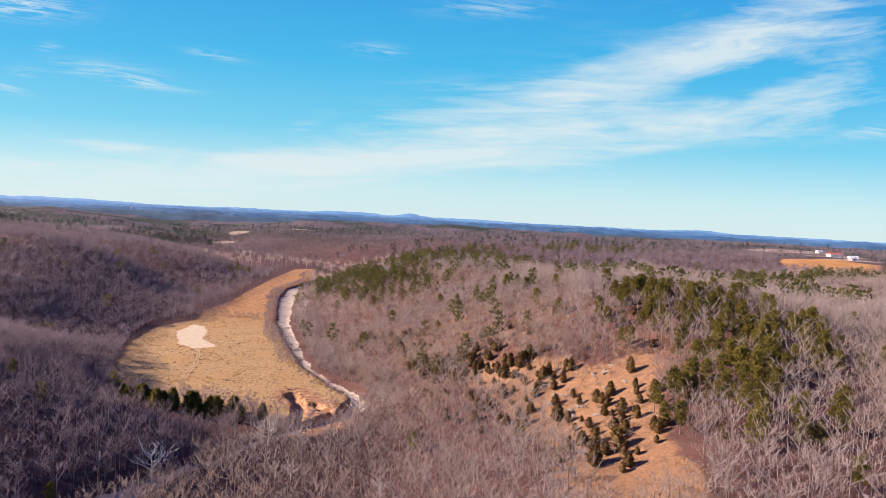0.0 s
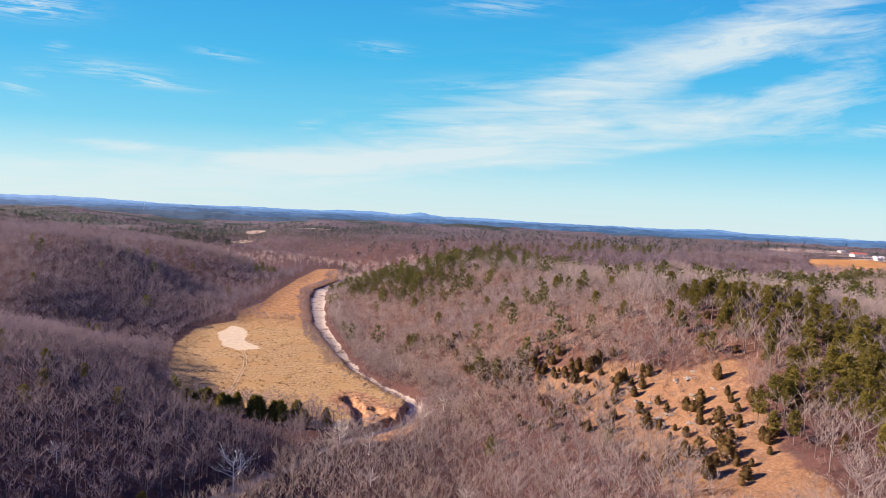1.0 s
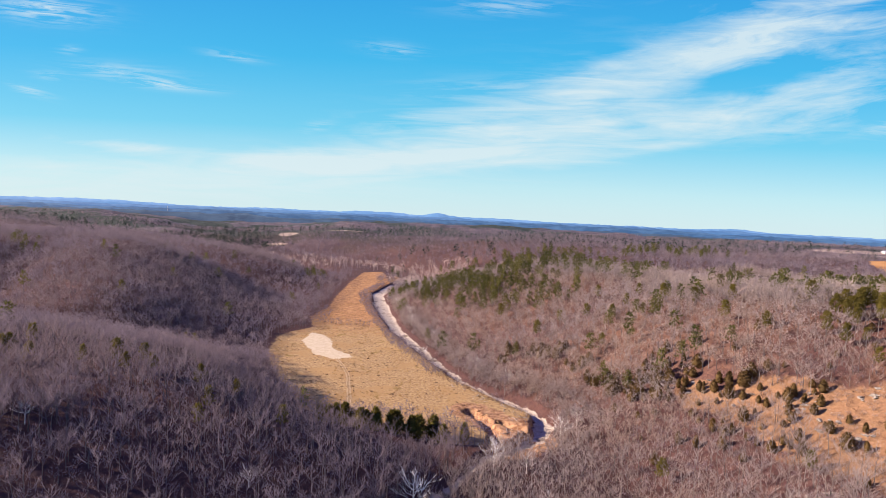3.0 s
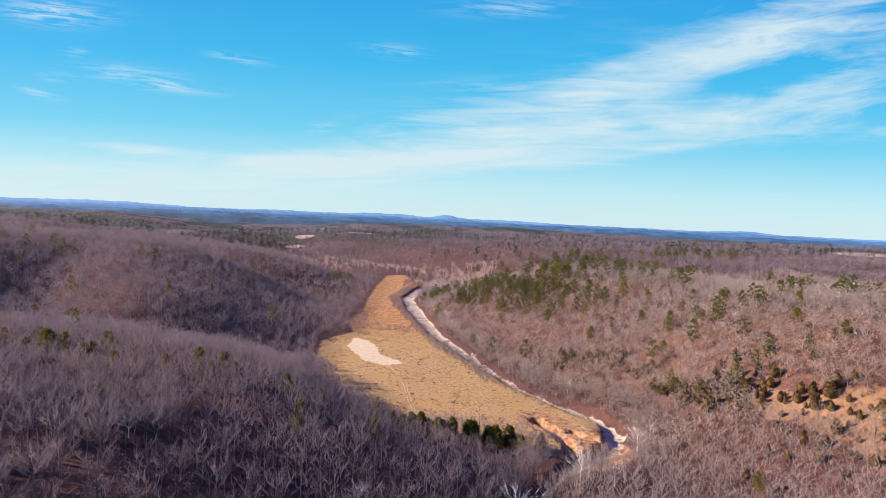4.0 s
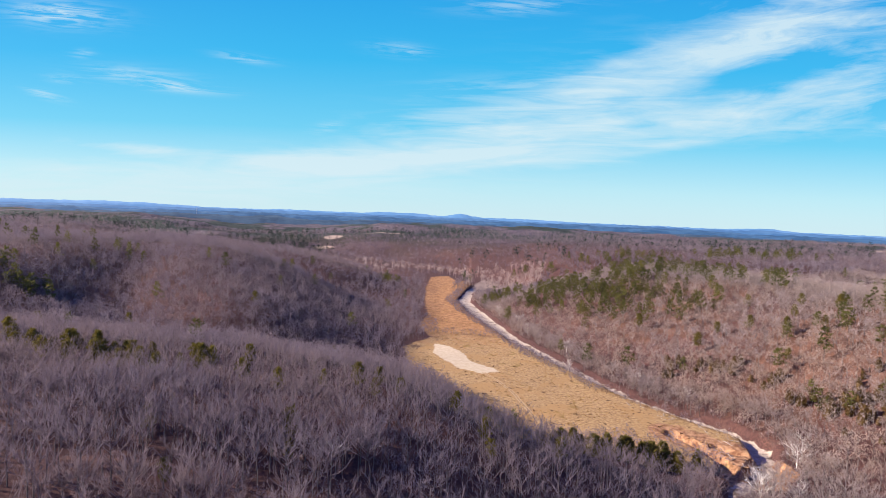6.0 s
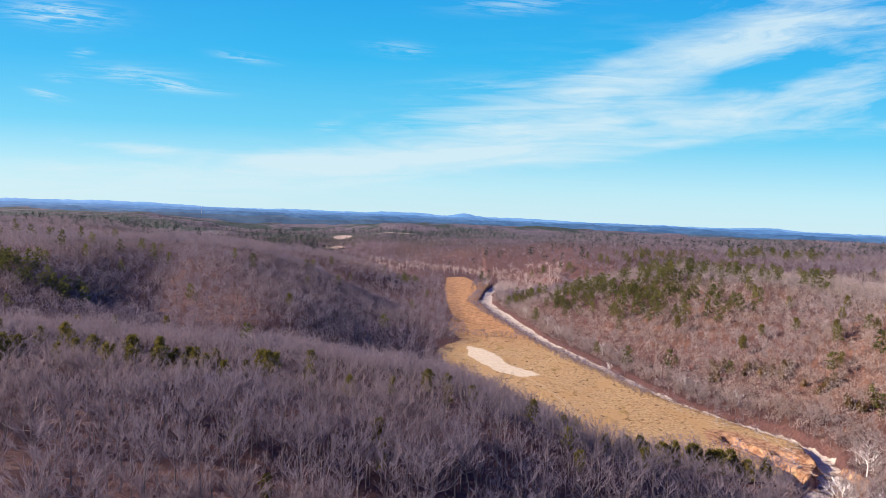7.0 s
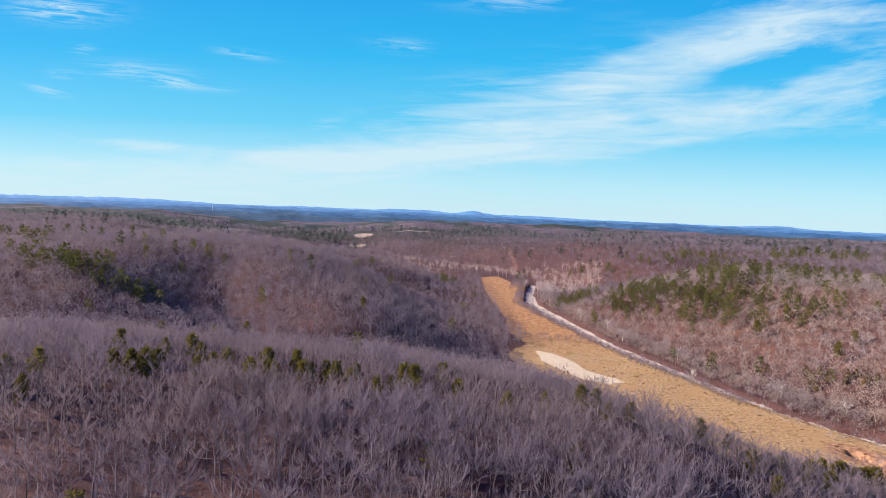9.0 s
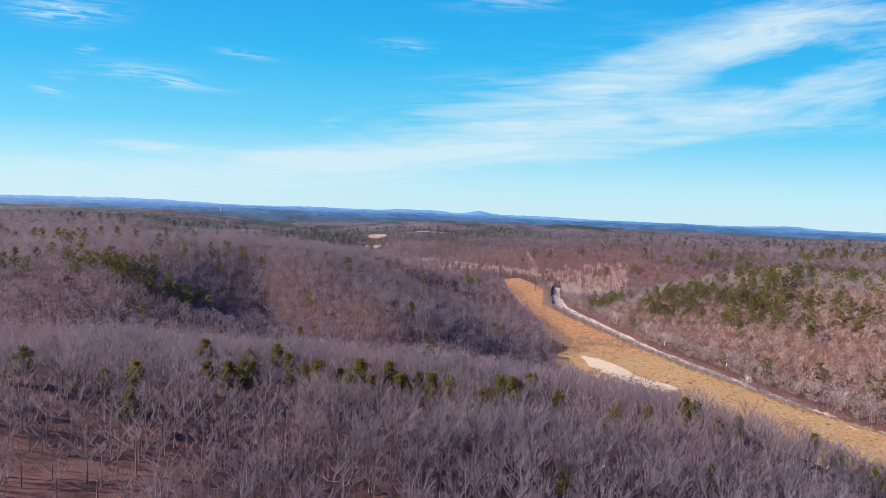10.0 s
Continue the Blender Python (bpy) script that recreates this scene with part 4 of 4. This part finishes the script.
rest("far", "far_woods", FAR_SHAPES, [BARK, TWIG], "distant leafless winter woods on rolling hills", 0.8, 1.3)
rest("pale", "pale_woods", MID_SHAPES, [PALE_TWIG, PALE_TWIG], "pale tan leafless trees along the valley's end", 0.9, 1.4)
rest("brush", "creek_brush", BUSH_SHAPES, [BARK, TWIG], "low leafless brush along the creek and on the hillside", 0.25, 0.52)
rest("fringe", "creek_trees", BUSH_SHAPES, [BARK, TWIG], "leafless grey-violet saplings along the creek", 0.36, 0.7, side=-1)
rest("fringe", "hillside_saplings", BUSH_SHAPES, [BARK, SUNLIT_TWIG], "leafless saplings on the hillside, sunlight put into their tan", 0.5, 0.95, side=1)
rest("bankside", "creek_saplings", BUSH_SHAPES, [BARK, SUNLIT_TWIG], "leafless saplings along the creek bank, sunlight put into their tan", 0.3, 0.8)
rest("glade", "hillside_brush", BUSH_SHAPES, [BARK, SUNLIT_TWIG], "leafless brush on the bare hillside, sunlight put into its tan", 0.22, 0.5)
rest("understory", "understory", BUSH_SHAPES, [BARK, TWIG], "leafless grey saplings under the near oaks", 0.4, 0.75)
rest("russet", "russet_saplings", BUSH_SHAPES, [BARK, RED_LEAF], "young oaks that keep their russet winter leaves", 0.2, 0.42)
rest("scrub", "creek_scrub", BUSH_SHAPES, [BRUSH, BRUSH], "low brown scrub on the creek bank and hillside", 0.18, 0.36)
rest("pine_mid", "pine_woods", PINE_MID, [BARK, PINE_DARK], "dark green pines scattered through leafless woods", 0.9, 1.35)
rest("pine_far", "far_pine_woods", PINE_FAR, [BARK, HAZED_PINE], "distant pine woods on the ridges, haze put into their blue-green", 1.0, 1.5)

# ---- single trees ----
CEDARS = [(30, 310), (34, 307), (25, 303), (25, 321), (34, 276), (47, 261), (54, 250), (61, 246), (53, 275), (56, 269), (60, 263), (52, 233), (55, 227), (59, 222), (60, 214), (40, 241), (39, 247),
          (33, 250), (85, 245), (69, 230), (69, 216), (70, 208), (58, 199), (56, 197), (45, 194), (54, 183), (59, 189), (44, 186), (19, 297), (13, 333), (-2, 347), (10, 343), (64, 191), (48, 266)]
for k, (x, y) in enumerate(CEDARS):
    stand("cedar_tree", cedar_meshes[k % 6], x, y, (0.75, 1.15, 0.6, 0.95, 1.3, 0.85, 0.5)[k % 7], 67 * k, "dark olive cedar tree on a bare tan hillside", "tree", "cedars on the bare hillside")
cx, cy = scatter(-15, 125, 165, 370, 6.5, 61)
patch = np.exp(-((cx - 12) ** 2 + (cy - 338) ** 2) / 900) * 0.75 + np.exp(-((cx - 34) ** 2 + (cy - 268) ** 2) / 500) * 0.65 + np.exp(-((cx - 78) ** 2 + (cy - 205) ** 2) / 500) * 0.6 + np.exp(-((cx - 85) ** 2 + (cy - 285) ** 2) / 700) * 0.25 + 0.03 + 0.5 * (outline_distance(cx, cy, GLADE) < 4) * np.clip(lattice(cx, cy, 16, 62) * 2 - 0.9, 0, 1)
pick = rng.rand(len(cx)) < patch
for k, (x, y) in enumerate(zip(cx[pick], cy[pick])):
    stand("cedar_tree", cedar_meshes[k % 6], x, y, rng.uniform(0.45, 1.15), rng.uniform(0, 360), "dark olive cedar tree among grey brush on the hillside", "tree", "cedars among the brush")
THICKET = [(-60, 447), (-57, 440), (-47, 431), (-37, 424), (-27, 417), (-17, 391), (-11, 370), (-8, 361), (0, 348), (5, 349), (5, 335), (13, 340), (19, 334), (15, 324), (33, 333), (37, 307), (39, 299), (47, 302)]
for k in range(60):
    x, y = (v + rng.normal() * 5 for v in THICKET[k % 18])
    stand("cedar_tree", cedar_meshes[k % 6], x, y, rng.uniform(0.8, 1.5), 31 * k, "dark olive cedar tree in a thicket on the lower slope", "tree", "cedars on the lower slope")
for k, (x, y) in enumerate([(-26, 540), (-17, 467), (1, 456), (14, 431), (-37, 454), (32, 419), (30, 451), (62, 405), (62, 361), (51, 434), (0, 403), (45, 470), (80, 390), (90, 430), (-60, 520), (110, 360), (70, 330), (20, 500), (120, 395), (100, 340)]):
    stand("pine_tree", pine_meshes[k % 6], x, y, 0.75 + 0.07 * (k % 5), 61 * k, "olive-green pine tree standing among leafless oaks on the hillside", "tree", "pines on the hillside")
green_meshes = small_meshes("green_cedar", [cedar_tree(480 + k, 5.6, 460, (0.30, 0.36, 0.42)[k % 3]) for k in range(6)], BARK, PINE_NEEDLE)
for k, (x, y) in enumerate([(-169, 303), (-165, 299), (-160, 302), (-156, 298), (-152, 301), (-148, 298), (-144, 300), (-131, 303), (-128, 300), (-124, 303), (-120, 300), (-116, 303), (-138, 301), (-111, 305), (-105, 303), (-93, 304)]):
    stand("cedar_tree", green_meshes[k % 6], x + rng.normal() * 1.6, y + rng.normal() * 1.8, rng.uniform(1.7, 2.3), 53 * k, "bushy green cedar in a row at the meadow's edge", "tree", "cedars at the meadow's edge")
for k, (x, y, size) in enumerate([(-114, 228, 1.1), (-80, 273, 0.95), (-65, 271, 0.7), (-42, 313, 0.8), (-30, 330, 0.6), (-62, 402, 0.6), (-82, 438, 0.6),
                                  (-118, 530, 0.7), (-145, 600, 0.75), (-150, 640, 0.7), (-168, 690, 0.75), (-125, 480, 0.6), (-250, 206, 0.6), (-60, 240, 0.5), (-20, 225, 0.55), (-170, 205, 0.5)]):
    stand("sycamore_tree", white_meshes[k % 5], x, y, size, 71 * k, "white-barked leafless sycamore with spreading limbs", "tree", "white sycamores")
for k, (x, y, size) in enumerate([(-200, 240, 0.8), (-198, 227, 0.7), (-307, 202, 0.75), (-282, 250, 0.85), (-374, 243, 1.0), (-366, 247, 0.9), (-357, 250, 0.95), (-340, 252, 0.8), (-300, 258, 0.85), (-325, 256, 0.7),
                                  (-405, 240, 0.9), (-420, 238, 0.8), (-235, 262, 0.7), (-262, 200, 0.6), (-294, 430, 0.9), (-302, 432, 0.8), (-306, 426, 0.7), (-376, 474, 0.9), (-440, 411, 0.85), (-478, 376, 0.9)]):
    stand("pine_tree", pine_meshes[k % 6], x, y, size, 83 * k, "olive-green pine tree rising from leafless grey woods", "tree", "pines on the ridges")
CREST = [(-450, 216), (-442, 218), (-437, 225), (-411, 233), (-406, 234), (-395, 247), (-391, 251), (-388, 256), (-374, 262), (-362, 260), (-357, 263), (-351, 262), (-346, 258), (-321, 262), (-317, 258), (-267, 262), (-428, 207), (-329, 244), (-265, 211), (-372, 256), (-380, 258), (-340, 262), (-300, 262), (-470, 222), (-490, 226)]
for k, (x, y) in enumerate(CREST):
    stand("pine_tree", pine_meshes[k % 6], x, y, 0.7 + 0.08 * (k % 5), 37 * k, "olive-green pine tree rising from leafless grey woods", "tree", "pines on the ridges")
for k in range(20):
    x, y = -247 + 3.2 * k + rng.normal() * 0.8, 593 - 0.3 * k + rng.normal() * 1.2
    stand("bare_shrub", near_meshes[k % 8], x, y, rng.uniform(0.28, 0.5), 49 * k, "small leafless shrub in a line across the dry meadow", "shrub", "shrubs across the meadow")
grey_mesh = small_meshes("spreading_tree", [bare_tree(520, 14.0, 9, 9, 4, 1.0, 5, 0.46, 0.22)], PALE_TWIG, PALE_TWIG)[0]
stand("spreading_oak", grey_mesh, -364, 194, 0.95, 20, "pale grey spreading leafless oak with low limbs", "tree")


# ---- rocks, drift logs ----
def lump(seed, flat):
    r = np.random.RandomState(seed)
    bm = bmesh.new()
    bmesh.ops.create_icosphere(bm, subdivisions=2, radius=1.0)
    for v in bm.verts:
        v.co *= 0.75 + 0.5 * noise.noise(v.co * 1.3 + Vector((seed, 0, 0)))
        v.co.z *= flat
    me = bpy.data.meshes.new("rock")
    bm.to_mesh(me)
    bm.free()
    me.materials.append(ROCK)
    return me


ROCKS = [lump(k, 0.45 + 0.1 * (k % 3)) for k in range(5)]
for k in range(70):
    cx, cy = [(28, 318), (44, 290), (53, 271), (56, 263), (58, 251), (60, 236), (77, 256), (78, 237), (52, 197), (33, 214), (58, 274), (69, 224)][k % 12]
    x, y = cx + rng.normal() * 3.5, cy + rng.normal() * 2.5
    ob = tagged(new("rock", ROCKS[k % 5]), "weathered pale limestone ledge rock on the bare hillside", "rock", "limestone ledges")
    size = rng.uniform(0.5, 1.7)
    ob.matrix_basis = pose(x, y, float(ground_at(x, y)) + 0.1 * size, rng.uniform(-10, 10), rng.uniform(-10, 10), rng.uniform(0, 360)) @ Matrix.Diagonal((size * 1.5, size, size, 1))


CLODS = []
for k in range(4):
    clod = ROCKS[k].copy()
    clod.materials.clear()
    clod.materials.append(BANK_SOIL)
    CLODS.append(clod)
for k in range(22):
    j = k % 4
    s = rng.rand()
    x, y = (SOIL[j][n] + s * (SOIL[j + 1][n] - SOIL[j][n]) + rng.normal() * 4 for n in (0, 1))
    ob = tagged(new("soil_slump", CLODS[k % 4]), "slumped block of orange soil on the eroded creek bank", "soil", "slumped bank blocks")
    size = rng.uniform(0.6, 1.8)
    ob.matrix_basis = pose(x, y, float(ground_at(x, y)) - 0.1, rng.uniform(-10, 10), rng.uniform(-10, 10), rng.uniform(0, 360)) @ Matrix.Diagonal((size * 1.6, size, size * 0.9, 1))


def log_mesh(seed):
    r = np.random.RandomState(seed)
    pieces = [tube([(-4, 0, 0), (-1, 0.3 * r.normal(), 0.05), (2, 0.3 * r.normal(), 0.0), (4.5, 0.5 * r.normal(), 0.25)], [0.28, 0.25, 0.18, 0.05], 6)]
    for _ in range(5):
        s = r.uniform(0, 4)
        pieces.append(tube([(s, 0, 0.1), (s + r.uniform(0.6, 1.6), r.normal() * 1.2, 0.3 + r.rand())], [0.09, 0.02], 4))
    return mesh_of("log", *joined(pieces), [DRIFTWOOD])


LOGS = [log_mesh(k) for k in range(5)]
made = 0
while made < 44:
    k = rng.randint(8, 13)
    (ax, ay, _), (bx, by, _) = CREEK[k], CREEK[k + 1]
    s = rng.rand()
    x, y = ax + (bx - ax) * s - rng.uniform(4, 20), ay + (by - ay) * s - rng.uniform(-3, 9)
    if line_distance(x, y, SOIL)[0] > 70 and made % 3:
        continue
    ob = tagged(new("drift_log", LOGS[made % 5]), "bleached drift log with broken branches on the creek bank", "log", "drift logs along the creek")
    ob.matrix_basis = pose(x, y, float(ground_at(x, y)) + 0.25, 0, rng.uniform(-4, 4), math.degrees(math.atan2(by - ay, bx - ax)) + rng.normal() * 30) @ Matrix.Scale(rng.uniform(0.3, 0.8), 4)
    made += 1


# ---- dry grass tufts in the meadow ----
gx, gy = scatter(-300, -60, 300, 720, 3.4, 71)
keep = (outline_distance(gx, gy, MEADOW) < -1) & (outline_distance(gx, gy, SAND) > 1) & (bed_depth(gx, gy)[1] > 6) & (lattice(gx, gy, 12, 72) + 0.3 * rng.rand(len(gx)) > 0.58)
gx, gy = gx[keep], gy[keep]
tuft_rng = np.random.RandomState(73)
TUFTS = []
for _ in range(6):
    d = tuft_rng.normal(size=(7, 3)) * [0.45, 0.45, 0]
    TUFTS.append([slivers(d * 0.4, d + [0, 0, 0.4], np.full(7, 0.4), tuft_rng)])
woods("meadow_grass", TUFTS, gx, gy, tuft_rng.uniform(0.5, 1.5, len(gx)), [DRY_GRASS], "tufts of dry golden grass across the meadow", "grass", 74)
bx, by = scatter(-300, -60, 310, 700, 13, 75)
keep = (outline_distance(bx, by, MEADOW) < -3) & (outline_distance(bx, by, SAND) > 3) & (tuft_rng.rand(len(bx)) < 0.1)
woods("meadow_weeds", TUFTS, bx[keep], by[keep], tuft_rng.uniform(0.9, 2.2, int(keep.sum())), [BRUSH], "dark brown weed clumps dotted over the meadow", "weeds", 76)


# ---- farm buildings and mast far off ----
def block(bm, x0, x1, y0, y1, z0, z1):
    v = [bm.verts.new((x, y, z)) for z in (z0, z1) for x, y in ((x0, y0), (x1, y0), (x1, y1), (x0, y1))]
    for f in ((3, 2, 1, 0), (4, 5, 6, 7), (0, 1, 5, 4), (1, 2, 6, 5), (2, 3, 7, 6), (3, 0, 4, 7)):
        bm.faces.new([v[i] for i in f])


def part(name, bm, m, parent, label=""):
    me = bpy.data.meshes.new(name)
    bm.normal_update()
    bm.to_mesh(me)
    bm.free()
    me.materials.append(m)
    ob = new(name, me)
    ob.parent = parent
    return tagged(ob, label)


WALL_WHITE = plain("white_boards", (0.70, 0.69, 0.66), (0.80, 0.79, 0.76), 0.5)
ROOF_RED = plain("red_roof", (0.40, 0.10, 0.07), (0.50, 0.15, 0.10), 0.3)
ROOF_GREY = plain("grey_metal_roof", (0.50, 0.52, 0.55), (0.66, 0.68, 0.70), 0.3, 0.5)
GLASS_DARK = plain("dark_opening", (0.04, 0.04, 0.05), (0.07, 0.07, 0.08), 0.5, 0.3)


def farm_house(x, y, wide, deep, tall, roof_material, turn, label, category):
    ob = tagged(new(category.replace(" ", "_")), label, category, "farm buildings")
    ob.matrix_basis = pose(x, y, float(ground_at(x, y)), 0, 0, turn)
    bm = bmesh.new()
    block(bm, -wide / 2, wide / 2, -deep / 2, deep / 2, -3, tall)
    part("wall", bm, WALL_WHITE, ob)
    bm = bmesh.new()
    a, b, c = wide / 2 + 0.6, deep / 2 + 0.8, tall + deep * 0.28
    v = [bm.verts.new(p) for p in ((-a, -b, tall), (a, -b, tall), (a, b, tall), (-a, b, tall), (-a, 0, c), (a, 0, c))]
    for f in ((0, 1, 5, 4), (2, 3, 4, 5), (1, 2, 5), (3, 0, 4), (3, 2, 1, 0)):
        bm.faces.new([v[i] for i in f])
    part("roof", bm, roof_material, ob)
    for k in range(3):
        bm = bmesh.new()
        s = (k - 1) * wide * 0.3
        block(bm, s - 1.2, s + 1.2, -deep / 2 - 0.06, -deep / 2 + 0.05, 0.8 if k != 1 else 0, 2.8)
        part("door" if k == 1 else "window", bm, GLASS_DARK, ob)


farm_house(930, 1345, 34, 14, 6.5, ROOF_RED, 8, "long white barn with a red roof beside pale fields", "barn")
farm_house(905, 1250, 18, 10, 5, ROOF_GREY, -8, "white farm house with a grey metal roof", "farm house")
farm_house(872, 1205, 14, 9, 4.5, ROOF_GREY, 12, "small white farm building with a grey roof", "farm house")
farm_house(1010, 1520, 20, 10, 5, ROOF_GREY, 20, "white shed at the edge of a pale field", "shed")

mast = tagged(new("radio_mast"), "slender pale lattice mast on the far plateau", "mast")
mast.matrix_basis = pose(-1698, 3114, float(ground_at(-1698, 3114)) + 8)
for k in range(3):
    a = k * 2.094
    legs = tube([(3 * math.cos(a), 3 * math.sin(a), -12), (0.5 * math.cos(a), 0.5 * math.sin(a), 48)], [0.7, 0.4], 4)
    new("leg", mesh_of("mast_leg", *legs, [WALL_WHITE])).parent = mast
for k in range(6):
    z = 4 + 7 * k
    r = 3 - 2.5 * (z + 12) / 60
    ring = tube([(r * math.cos(a), r * math.sin(a), z) for a in np.linspace(0, 2 * np.pi, 4)], [0.3] * 4, 4)
    new("brace", mesh_of("mast_brace", *ring, [WALL_WHITE])).parent = mast
